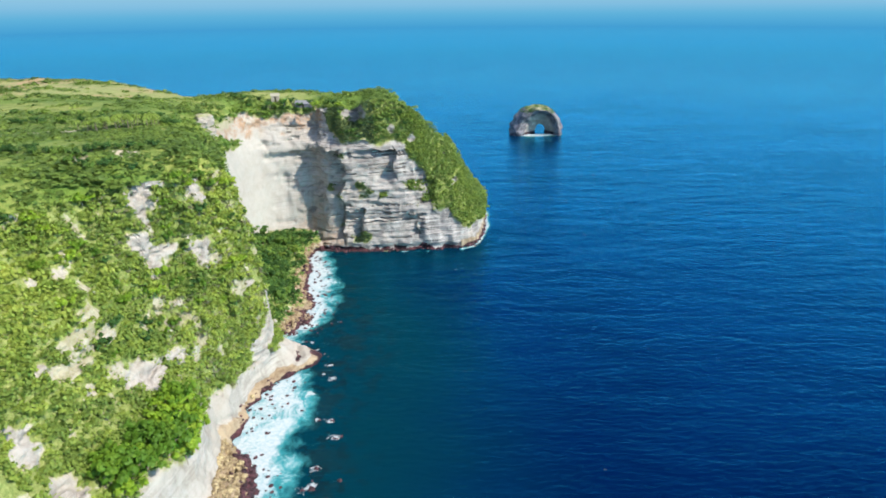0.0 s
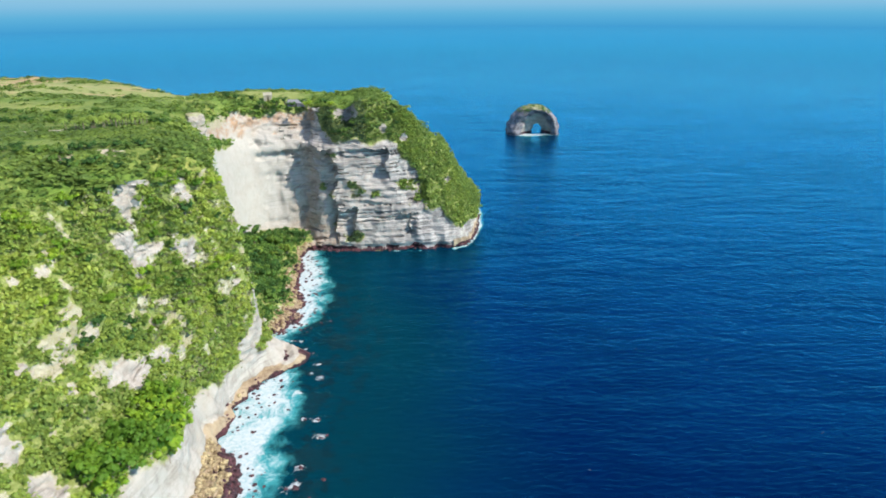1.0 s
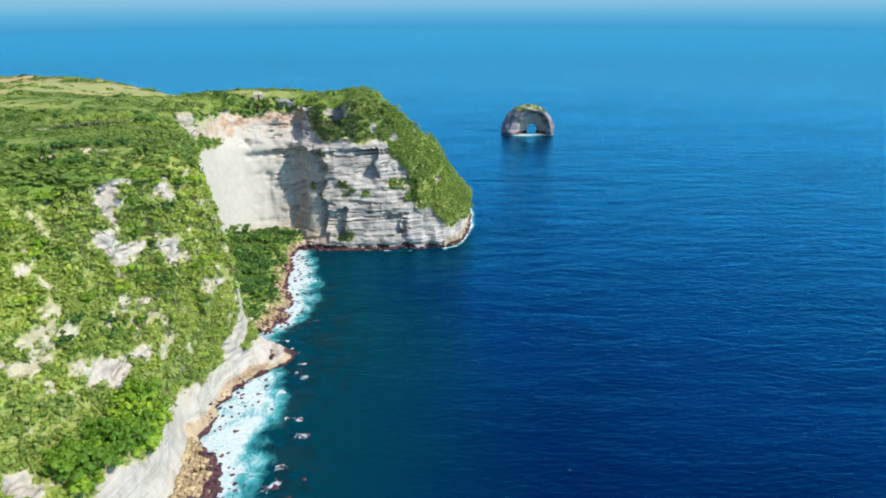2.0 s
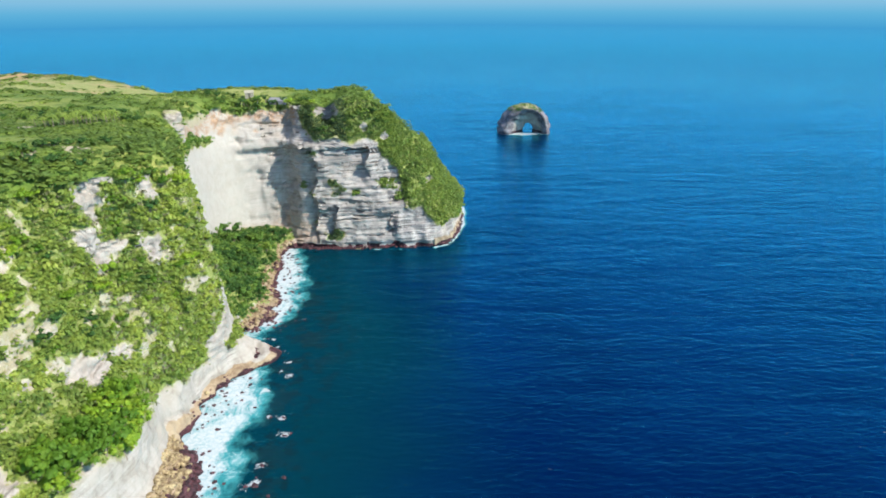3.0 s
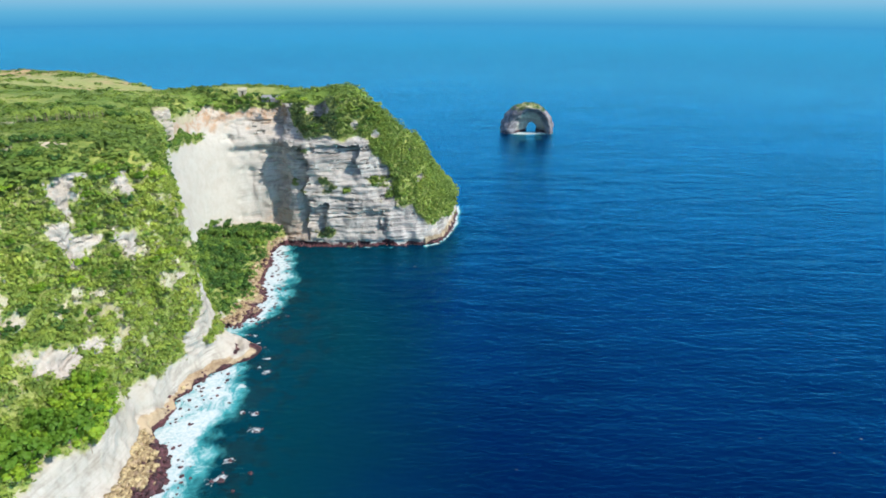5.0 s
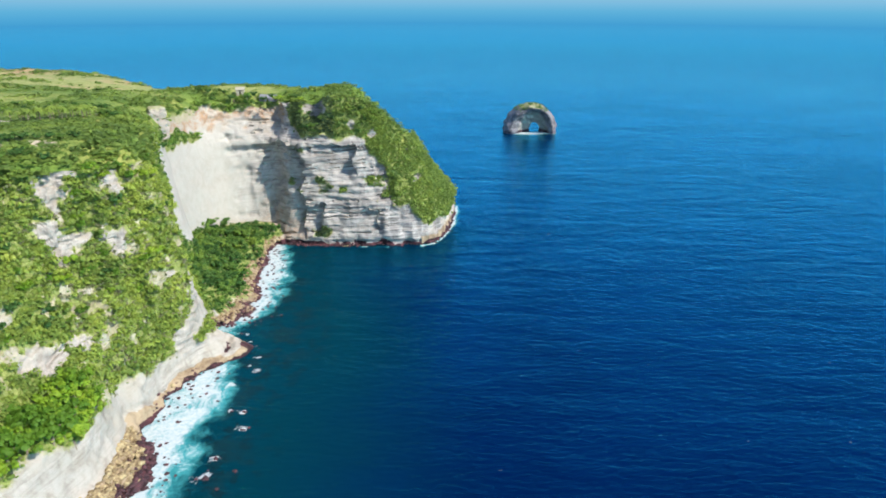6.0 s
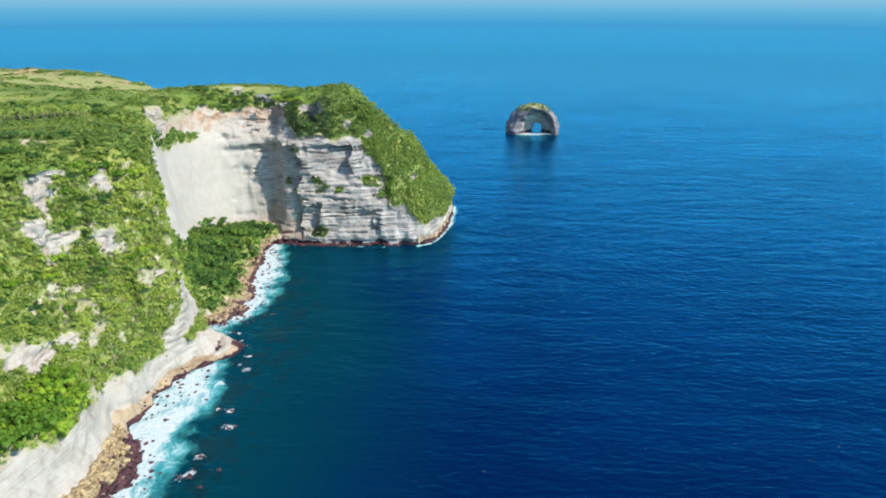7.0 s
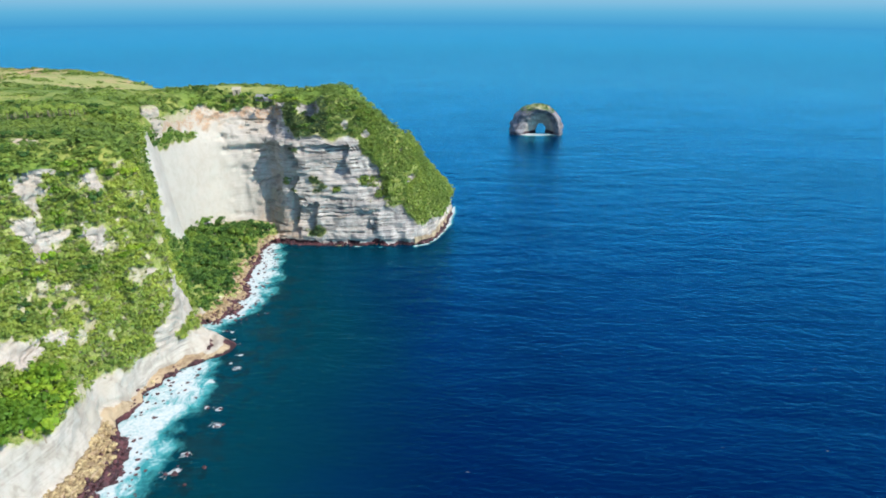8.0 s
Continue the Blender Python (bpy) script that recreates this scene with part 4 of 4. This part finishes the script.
rr = np.where(far_off, rr, rr * (1.15 + 0.5 * fbm(spots, 14.0, 2, 69)))
spots[:, 2] -= rr * 0.3
drift = 0.55 * fbm(spots * np.array([0.5, 1.0, 1.0]), 20.0, 3, 67)
near_s = ~far_off
scatter("plateau_scrub", "green bushes over the plateau near the rim", spots[near_s], rr[near_s], rng.uniform(0.38, 0.68, near_s.sum()), LEAF_MID, rng, SMALL, 0.20, drift[near_s])
scatter("hill_scrub", "scattered bushes on the far fields and hill", spots[far_off], rr[far_off], rng.uniform(0.5, 0.8, far_off.sum()), LEAF_MID, rng, SMALL, 0.22, drift[far_off])


# ---- trees ----
def part(name, mesh, parent, label=""):
    ob = new(name, mesh)
    ob.parent = parent
    if label:
        ob["label"] = label
    return ob


def tube(points, radii, sides=7):
    """A tapered tube along points: verts and quads."""
    pts = np.array(points, dtype=float)
    vs, fs = [], []
    for i, (c, r) in enumerate(zip(pts, radii)):
        d = pts[min(i + 1, len(pts) - 1)] - pts[max(i - 1, 0)]
        d /= np.linalg.norm(d)
        a = np.cross(d, (0.3, 0.9, 0.1))
        a /= np.linalg.norm(a)
        b = np.cross(d, a)
        th = np.arange(sides) * 2 * np.pi / sides
        vs.append(c + r * (np.cos(th)[:, None] * a + np.sin(th)[:, None] * b))
    for i in range(len(pts) - 1):
        for k in range(sides):
            fs.append((i * sides + k, i * sides + (k + 1) % sides, (i + 1) * sides + (k + 1) % sides, (i + 1) * sides + k))
    return np.concatenate(vs), np.array(fs)


def join(parts):
    off, vs, fs = 0, [], []
    for v, f in parts:
        vs.append(v)
        fs.append(f + off)
        off += len(v)
    return np.concatenate(vs), np.concatenate(fs)


def broadleaf_tree(seed, mat, tint, label):
    """A round-crowned coastal tree, about 6 m tall: trunk with limbs, crown of leaves."""
    g = np.random.default_rng(seed)
    tree = tagged(new("broadleaf_tree"), label, "tree", "trees on the coast")
    lean = g.normal(size=2) * 0.3
    bits = [tube([(0, 0, -1.5), (0, 0, 0.4), (lean[0] * 0.6, lean[1] * 0.6, 2.0), (lean[0], lean[1], 3.6)], [0.34, 0.27, 0.2, 0.12])]
    for _ in range(5):
        a, r = g.uniform(0, 6.28), g.uniform(1.2, 2.2)
        z0 = g.uniform(1.3, 2.6)
        bits.append(tube([(lean[0] * 0.5, lean[1] * 0.5, z0), (r * 0.5 * math.cos(a), r * 0.5 * math.sin(a), z0 + 0.8), (r * math.cos(a), r * math.sin(a), z0 + 1.5)], [0.12, 0.09, 0.04], 5))
    v, f = join(bits)
    part("trunk", mesh_of("trunk", v, f, BARK), tree)
    v, f = ball_mesh(g, 16, 520, 0.125, 1.0, 0.54, 0.17, 0.32)
    v = v * np.array([3.3, 3.3, 3.4]) + np.array([lean[0], lean[1], 1.3])
    part("crown", mesh_of("crown", v, f, mat, (("tint", np.full(len(v), tint)),)), tree)
    return tree


def palm_tree(seed):
    """A coconut palm, about 9 m tall: curved trunk, crown of drooping fronds."""
    g = np.random.default_rng(seed)
    palm = tagged(new("palm_tree"), "slim coconut palm with a tuft of drooping fronds", "palm", "palms on the plateau")
    bend = g.uniform(0.4, 1.2)
    pts = [(bend * t * t, 0, 7.5 * t - 0.6 * (t == 0)) for t in (0, 0.25, 0.5, 0.75, 1.0)]
    v, f = tube(pts, [0.24, 0.19, 0.16, 0.14, 0.13], 6)
    part("trunk", mesh_of("trunk", v, f, BARK), palm)
    vs, fs, off = [], [], 0
    for i in range(14):
        a, up = i * 2.4, g.uniform(-0.1, 0.9)
        w = 0.55
        row = []
        for t in np.linspace(0, 1, 6):
            r = 3.2 * t
            z = 7.0 + up * 2.2 * t - 2.8 * t * t
            c = np.array((bend + r * math.cos(a), r * math.sin(a), z))
            side = np.array((-math.sin(a), math.cos(a), -0.35)) * w * math.sin(math.pi * min(0.97, 0.12 + 0.85 * t))
            row += [c - side, c + np.array((0, 0, 0.12)), c + side * np.array((1, 1, -1))]
        vs.append(np.array(row))
        fs.append(grid_faces(6, 3) + off)
        off += 18
    part("crown", mesh_of("crown", np.concatenate(vs), np.concatenate(fs), LEAF_MID, (("tint", np.full(off, 0.35)),)), palm)
    return palm


TREES = [broadleaf_tree(s, LEAF_BRIGHT, t, "round-crowned broadleaf tree with bright yellow-green leaves") for s, t in ((11, -0.5), (12, 0.0), (15, 0.4))]
TREES += [broadleaf_tree(s, LEAF_DEEP, t, "round-crowned broadleaf tree with dense deep green leaves") for s, t in ((13, -0.3), (14, 0.0), (16, 0.4))]
spent = set()


def plant(k, x, y, z, size):
    """Puts tree kind k; the first of a kind is the prototype itself."""
    m = pose(x, y, z, 0, 0, float(rng.uniform(0, 360))) @ Matrix.Scale(size, 4)
    if k in spent:
        ob = copy_thing(TREES[k], Matrix.Identity(4))
    else:
        ob = TREES[k]
        spent.add(k)
    ob.matrix_basis = m


def grove(n, u0, u1, z0, z1, smin, smax, gap, k0=0, k1=6):
    w = area * (cc > 0.4) * (cu > u0) * (cu < u1) * (cen[:, 2] > z0) * (cen[:, 2] < z1)
    got = []
    for i in rng.choice(len(w), n * 8, p=w / w.sum()):
        c = cen[i]
        if all((c[0] - o[0]) ** 2 + (c[1] - o[1]) ** 2 + (c[2] - o[2]) ** 2 > gap * gap for o in got):
            got.append(c)
            plant(int(rng.integers(k0, k1)), c[0], c[1], c[2] - 0.5, float(rng.uniform(smin, smax)))
        if len(got) == n:
            break


grove(54, 2.3, 3.3, 18, 31, 0.95, 1.75, 3.3, 0, 3)
grove(66, 7.35, 10.9, 5, 20, 0.75, 1.3, 2.9, 3, 6)
grove(12, 7.3, 8.1, 14, 26, 0.75, 1.2, 2.6, 3, 6)
grove(22, 12.2, 13.6, 66, 86, 0.5, 0.8, 3.0, 3, 6)
grove(60, 3.0, 6.9, 44, 92, 0.5, 0.9, 3.6, 0, 4)


def plateau_z(x, y):
    a = np.array([[x, y]], dtype=float)
    d, i = near_rim(a)
    w = math.exp(-d[0] / 9.0)
    return float(top_height(a[:, 0], a[:, 1])[0] * (1 - w) + RIM[i[0], 2] * w)


# belts of trees between the fields, from one end to the other
BELTS = [(-212, 302, -166, 301, 13), (-158, 309, -131, 314, 10), (-125, 288, -120, 312, 9), (-178, 227, -138, 225, 16),
         (-135, 222, -112, 246, 12), (-215, 324, -150, 322, 8), (-130, 216, -113, 222, 9)]
for x0, y0, x1, y1, n in BELTS:
    for i in range(n):
        t = (i + 0.5) / n
        x, y = x0 + (x1 - x0) * t + float(rng.normal() * 2.2), y0 + (y1 - y0) * t + float(rng.normal() * 1.8)
        a = np.array([[x, y]])
        if inside(poly, a[:, 0], a[:, 1])[0] and near_rim(a)[0][0] > 2:
            plant(int(rng.integers(3, 6)), x, y, plateau_z(x, y) - 0.5, float(rng.uniform(0.42, 0.72)))

for i in range(24):
    x, y = -134 + 3.0 * i + float(rng.normal() * 1.5), 411 + float(rng.uniform(0, 16))
    plant(int(rng.integers(2, 6)), x, y, plateau_z(x, y) - 0.3, float(rng.uniform(0.45, 0.8)))

palm = palm_tree(5)
for i in range(30):
    t = i / 29
    x, y = -150 + 22 * t + float(rng.normal() * 1.5), 266 + 20 * t + float(rng.normal() * 3)
    m = pose(x, y, plateau_z(x, y), 0, 0, float(rng.uniform(0, 360))) @ Matrix.Scale(float(rng.uniform(0.55, 0.8)), 4)
    ob = palm if i == 0 else copy_thing(palm, Matrix.Identity(4))
    ob.matrix_basis = m

# ---- the pale rock buttress beside the bare wall ----
def rock_buttress(x, y, z, w, d, h, turn):
    """A weathered upright block of limestone with rounded corners and a soil cap."""
    nu, nv = 72, 48
    a = np.linspace(0, 2 * np.pi, nu)
    v = np.linspace(0, 1, nv)
    aa, vv = np.meshgrid(a, v)
    rad = (np.abs(np.cos(aa)) ** 5 + np.abs(np.sin(aa)) ** 5) ** (-1 / 5)
    crown = np.clip(1 - np.clip((vv - 0.86) / 0.14, 0, 1) ** 4, 0, 1) ** 0.5 * (1.06 - 0.08 * vv)
    g = np.stack([w / 2 * rad * np.cos(aa) * crown, d / 2 * rad * np.sin(aa) * crown, h * vv], 2).reshape(-1, 3)
    t = radians(turn)
    g = np.stack([g[:, 0] * math.cos(t) - g[:, 1] * math.sin(t) + x, g[:, 0] * math.sin(t) + g[:, 1] * math.cos(t) + y, g[:, 2] + z], 1)
    out_ = g - np.array([x, y, 0]) * np.array([1, 1, 0]) - np.array([0, 0, z + h * 0.5])
    out_[:, 2] *= 0.3
    out_ /= np.maximum(np.linalg.norm(out_, axis=1, keepdims=True), 1e-6)
    bulge = 1.1 * fbm(g, 5.0, 3, 301) + 0.5 * np.tanh(4 * vnoise(g / np.array([2.6, 2.6, 1.5]), 303)) * sstep(vv.ravel(), 0, 0.1)
    bulge[nu * (nv - 1):] = 0.0
    g = g + out_ * bulge[:, None]
    flat_ = np.zeros(len(g))
    top = sstep(vv.ravel() + 0.12 * fbm(g, 3.0, 2, 305), 0.84, 0.95)
    me = mesh_of("rock_buttress", g, grid_faces(nv, nu), CLIFF, (("cover", 0.5 * top), ("grey", flat_ + 0.1), ("earth", np.maximum(0.75 * top, 0.25)), ("ochre", flat_), ("wet", flat_), ("soot", flat_), ("pale", flat_ + 0.5)), False)
    return tagged(new("rock_buttress", me), "upright pale limestone buttress with a brown soil cap", "rock")


rock_buttress(-128.0, 348.0, 79.0, 9.5, 6.5, 17.0, 38)

# ---- the islet with its arch ----
def islet():
    nt, nr = 90, 64
    th = np.linspace(-0.28, math.pi + 0.28, nt)
    c, s_ = np.cos(th), np.sin(th)
    lift = np.sign(s_) * np.abs(s_) ** 0.8
    outer = np.stack([31.5 * c, 33.5 * lift], 1)
    outer[:, 0] *= np.where(s_ > 0, 1 - 0.12 * s_, 1)
    front = np.stack([2.5 + 19.0 * c, 27.5 * lift], 1)
    back = np.stack([6 + 6.5 * c, 10.5 * lift], 1)
    mf, mb = 0.5 * (outer + front), 0.45 * outer + 0.55 * back
    loops = [(front, -13), (mf, -16), (outer * 0.96, -10), (outer, 0), (outer * 0.95, 10), (mb, 15), (back, 12), (back * 1.06, 3), (0.55 * front + 0.45 * back, -4)]
    ctl = np.array([np.c_[xz[:, 0], np.full(nt, float(d)), xz[:, 1]] for xz, d in loops])
    k = len(loops)
    rows = []
    for q in np.linspace(0, k, nr, endpoint=False):
        i, t = int(q) % k, q - int(q)
        a, b, d, e = ctl[i - 1], ctl[i], ctl[(i + 1) % k], ctl[(i + 2) % k]
        rows.append(0.5 * (2 * b + (d - a) * t + (2 * a - 5 * b + 4 * d - e) * t * t + (3 * b - a - 3 * d + e) * t**3))
    g = np.array(rows + [rows[0]])
    n = grid_normals(g)
    mid = ctl.mean(0)
    if ((g[:-1] - mid) * n[:-1]).sum() < 0:
        n = -n
    g, n = g.reshape(-1, 3), n.reshape(-1, 3)
    disp = 2.6 * fbm(g, 12.0, 3, 90) + 1.5 * fbm(g, 4.0, 3, 91) + 0.5 * np.tanh(3 * vnoise(np.stack([g[:, 0] * 0.02, g[:, 1] * 0.02, g[:, 2] / 3.5], 1), 92))
    g = g + n * disp[:, None]
    grn = sstep(g[:, 2] + 3 * fbm(g, 6.0, 2, 93), 28, 32) * sstep(n[:, 2], 0.1, 0.45)
    dark = 0.95 - 0.5 * sstep(g[:, 0], 14, 22) + 0.35 * fbm(g, 8.0, 2, 94)
    wet_ = 1 - sstep(g[:, 2], 1.5, 4.5)
    zero = np.zeros(len(g))
    # the hollow is painted pale, standing in for light on its back wall
    hollow_ = sstep(1.0 - np.hypot((g[:, 0] - 2.5) / 18.5, g[:, 2] / 27.0), 0.0, 0.12) * (n[:, 1] < 0.2)
    dark = dark * (1 - 0.8 * hollow_)
    red = sstep(fbm(g, 6.0, 2, 95), 0.15, 0.3) * sstep(g[:, 0], 15, 20)
    world_g = g + np.array([120.0, 790.0, 0.0])
    me = mesh_of("islet", world_g, grid_faces(nr + 1, nt), ISLET_ROCK, (("cover", grn * 0.55), ("grey", np.clip(dark, 0, 1)), ("earth", red * 0.8), ("ochre", zero), ("wet", wet_), ("pale", 0.8 * hollow_)), True)
    rock = tagged(new("islet"), "grey limestone islet with a sea arch and green top", "islet")
    part("rock", me, rock)
    top = (g[:, 2] > 26) & (n[:, 2] > 0.3)
    spots = world_g[top]
    spots = spots[rng.choice(len(spots), 260)]
    r = rng.uniform(0.5, 1.7, len(spots))
    spots[:, 2] -= r * 0.3
    sc = scatter("scrub", "low green scrub on the islet's top", spots, r, rng.uniform(0.7, 1.1, len(spots)), LEAF_DEEP, rng, SMALL)
    del sc["category"]
    del sc["kind"]
    sc.parent = rock
    return rock


islet()


# ---- boulders ----
def boulder_mesh(seed, mat):
    b = bmesh.new()
    bmesh.ops.create_icosphere(b, subdivisions=2, radius=1.0)
    v = np.array([x.co[:] for x in b.verts])
    f = np.array([[x.index for x in q.verts] for q in b.faces])
    b.free()
    v = np.sign(v) * np.abs(v) ** 0.85
    v = v * (1 + 0.28 * fbm(v + seed * 7.1, 0.9, 3, seed))[:, None]
    g = np.random.default_rng(seed)
    for _ in range(10):
        d = g.normal(size=3)
        d /= np.linalg.norm(d)
        over = np.maximum(v @ d - g.uniform(0.48, 0.8), 0)
        v = v - over[:, None] * d
    v = v * np.array([1.0, 0.8, 0.66])
    return mesh_of("boulder", v, f, mat)


DRY = [boulder_mesh(60 + i, BOULDER_DRY) for i in range(6)]
WET = [boulder_mesh(70 + i, BOULDER_WET) for i in range(6)]


def boulder(x, y, z, size, wet_one, group, label):
    ob = new("boulder", (WET if wet_one else DRY)[int(rng.integers(0, 6))])
    ob.matrix_basis = pose(x, y, z, *[float(a) for a in rng.uniform(-25, 25, 2)], float(rng.uniform(0, 360))) @ Matrix.Diagonal((size, size, size * float(rng.uniform(0.8, 1.2)), 1))
    return tagged(ob, label, "boulder", group)


def shore_boulders(n, u0, u1, ztop, smin, smax, group):
    w = area * (cu > u0) * (cu < u1) * (cen[:, 2] > -0.8) * (cen[:, 2] < ztop)
    for i in rng.choice(len(w), n, p=w / w.sum()):
        c = cen[i]
        size = smin + (smax - smin) * float(rng.uniform(0, 1)) ** 2.2
        wet_one = c[2] + rng.normal() * 0.6 < (3.5 if u1 < 5 else 2.4)
        label = "dark reddish wet boulder on the tideline" if wet_one else "pale ochre angular boulder on the rocky beach"
        boulder(c[0], c[1], c[2] + 0.1 * size, size, wet_one, group, label)


shore_boulders(140, 2.2, 3.72, 6.0, 0.9, 2.0, "boulders under the near cliff")
shore_boulders(24, 4.3, 5.6, 2.4, 0.5, 1.5, "rocks along the ledge")
shore_boulders(70, 6.7, 10.9, 4.6, 0.9, 2.4, "boulders round the bay")
shore_boulders(16, 11.2, 17.5, 1.6, 0.8, 1.8, "rocks under the headland")


def shingle(name, label, n, u0, u1, ztop, smin, smax, tide=1.8):
    """Small stones between the boulders, joined into one object."""
    w = area * (cu > u0) * (cu < u1) * (cen[:, 2] > -1.0) * (cen[:, 2] < ztop)
    i = rng.choice(len(w), n, p=w / w.sum())
    p = cen[i] + rng.normal(size=(n, 3)) * np.array([0.4, 0.4, 0.1])
    for mat, pick, tail in ((BOULDER_WET, p[:, 2] < tide, "wet"), (BOULDER_DRY, p[:, 2] >= tide, "dry")):
        q = p[pick]
        if not len(q):
            continue
        kinds = []
        for k in range(4):
            v = ICO_V * (1 + 0.3 * vnoise(ICO_V * 1.3 + k * 3.7, k))[:, None] * np.array([1.0, 0.8, 0.7])
            kinds.append((v, ICO_F))
        ob = scatter(name, label.replace("TONE", "dark wet" if tail == "wet" else "pale ochre"), q, rng.uniform(0, 1, len(q)) ** 2 * (smax - smin) + smin, np.ones(len(q)), mat, rng, kinds)
        ob["category"] = "stones"


shingle("beach_stones", "TONE stones on the beach under the near cliff", 1700, 2.2, 3.74, 6.0, 0.4, 1.35, 2.5)
shingle("bay_stones", "TONE stones along the shore of the bay", 1000, 6.6, 11.2, 5.0, 0.4, 1.4)
shingle("headland_stones", "TONE stones along the foot of the headland", 240, 11.2, 17.5, 1.4, 0.4, 1.4)

# small rocks in the surf
wk = (((US > 2.2) & (US < 5.6)) | ((US > 7) & (US < 10.8))).astype(float) * np.gradient(chord_u)
ii = rng.choice(len(US), 260, p=wk / wk.sum())
ow = sec[ii, 0, :2] - sec[ii, 1, :2]
ow /= np.linalg.norm(ow, axis=1, keepdims=True)
sp = sec[ii, 1, :2] + ow * (rng.uniform(0, 1, 260) ** 1.5 * 13 + 0.5)[:, None] + rng.normal(size=(260, 2))
surf = scatter("surf_stones", "small dark stones in the white surf", np.c_[sp, np.full(260, -0.1)], rng.uniform(0, 1, 260) ** 2 * 0.9 + 0.3, np.ones(260), BOULDER_WET, rng,
               [(ICO_V * (1 + 0.3 * vnoise(ICO_V * 1.3 + k * 3.7, k))[:, None] * np.array([1.0, 0.75, 0.6]), ICO_F) for k in range(4)])
surf["category"] = "stones"

# rocks awash
w = (((US > 2.2) & (US < 5.2)) | ((US > 7.3) & (US < 10.5))).astype(float) * np.gradient(chord_u)
for i in rng.choice(len(US), 20, p=w / w.sum()):
    d = float(rng.uniform(2, 9) if rng.uniform() < 0.7 else rng.uniform(9, 26))
    out_way = sec[i, 0, :2] - sec[i, 1, :2]
    out_way = out_way / np.linalg.norm(out_way)
    x, y = sec[i, 1, :2] + out_way * d
    size = float(rng.uniform(0.5, 1.5))
    boulder(x, y, -0.25 * size, size, True, "rocks awash", "dark wet rock awash in the surf")
for x, y, size in REEF:
    boulder(x, y, -0.3 * size, size, True, "rocks awash", "dark reef rock breaking the swell")


# ---- the huts on the headland ----
def hut(x, y, turn, w, d, h, wall_mat, roof_mat, label):
    """A small gabled hut: walls with a door opening, two roof slopes."""
    z = plateau_z(x, y) - 0.2
    house = tagged(new("hut"), label, "hut", "huts on the headland")
    house.matrix_basis = pose(x, y, z, 0, 0, turn)
    b = bmesh.new()
    t = 0.25
    for cx, cy, sx_, sy_ in ((0, d / 2, w, t), (-w / 2 + t / 2, 0, t, d - t), (w / 2 - t / 2, 0, t, d - t), (-w / 4 - 0.3, -d / 2, w / 2 - 0.6, t), (w / 4 + 0.3, -d / 2, w / 2 - 0.6, t)):
        bmesh.ops.create_cube(b, size=1.0, matrix=Matrix.Translation((cx, cy, h / 2)) @ Matrix.Diagonal((sx_, sy_, h, 1)))
    me = bpy.data.meshes.new("wall")
    b.to_mesh(me)
    b.free()
    me.materials.append(wall_mat)
    part("wall", me, house)
    for sgn in (-1, 1):
        b = bmesh.new()
        bmesh.ops.create_cube(b, size=1.0, matrix=Matrix.Translation((0, sgn * d * 0.27, h + d * 0.17)) @ Matrix.Rotation(-sgn * 0.6, 4, "X") @ Matrix.Diagonal((w + 0.8, d * 0.70, 0.16, 1)))
        me = bpy.data.meshes.new("roof")
        b.to_mesh(me)
        b.free()
        me.materials.append(roof_mat)
        part("roof", me, house)
    return house


WALL_PAINT = plain_material("cream_washed_wall", (0.22, 0.205, 0.15), (0.31, 0.285, 0.215))
GREY_ROOF = plain_material("grey_weathered_roof", (0.12, 0.12, 0.13), (0.24, 0.24, 0.25), 2.0)
hut(-108, 429, 12, 5.0, 4.0, 3.6, WALL_PAINT, WALL_PAINT, "small cream-washed hut with a pale roof among trees")
hut(-89.5, 427, -8, 10.5, 5.0, 2.2, GREY_ROOF, GREY_ROOF, "low weathered hut with a grey roof on grass")
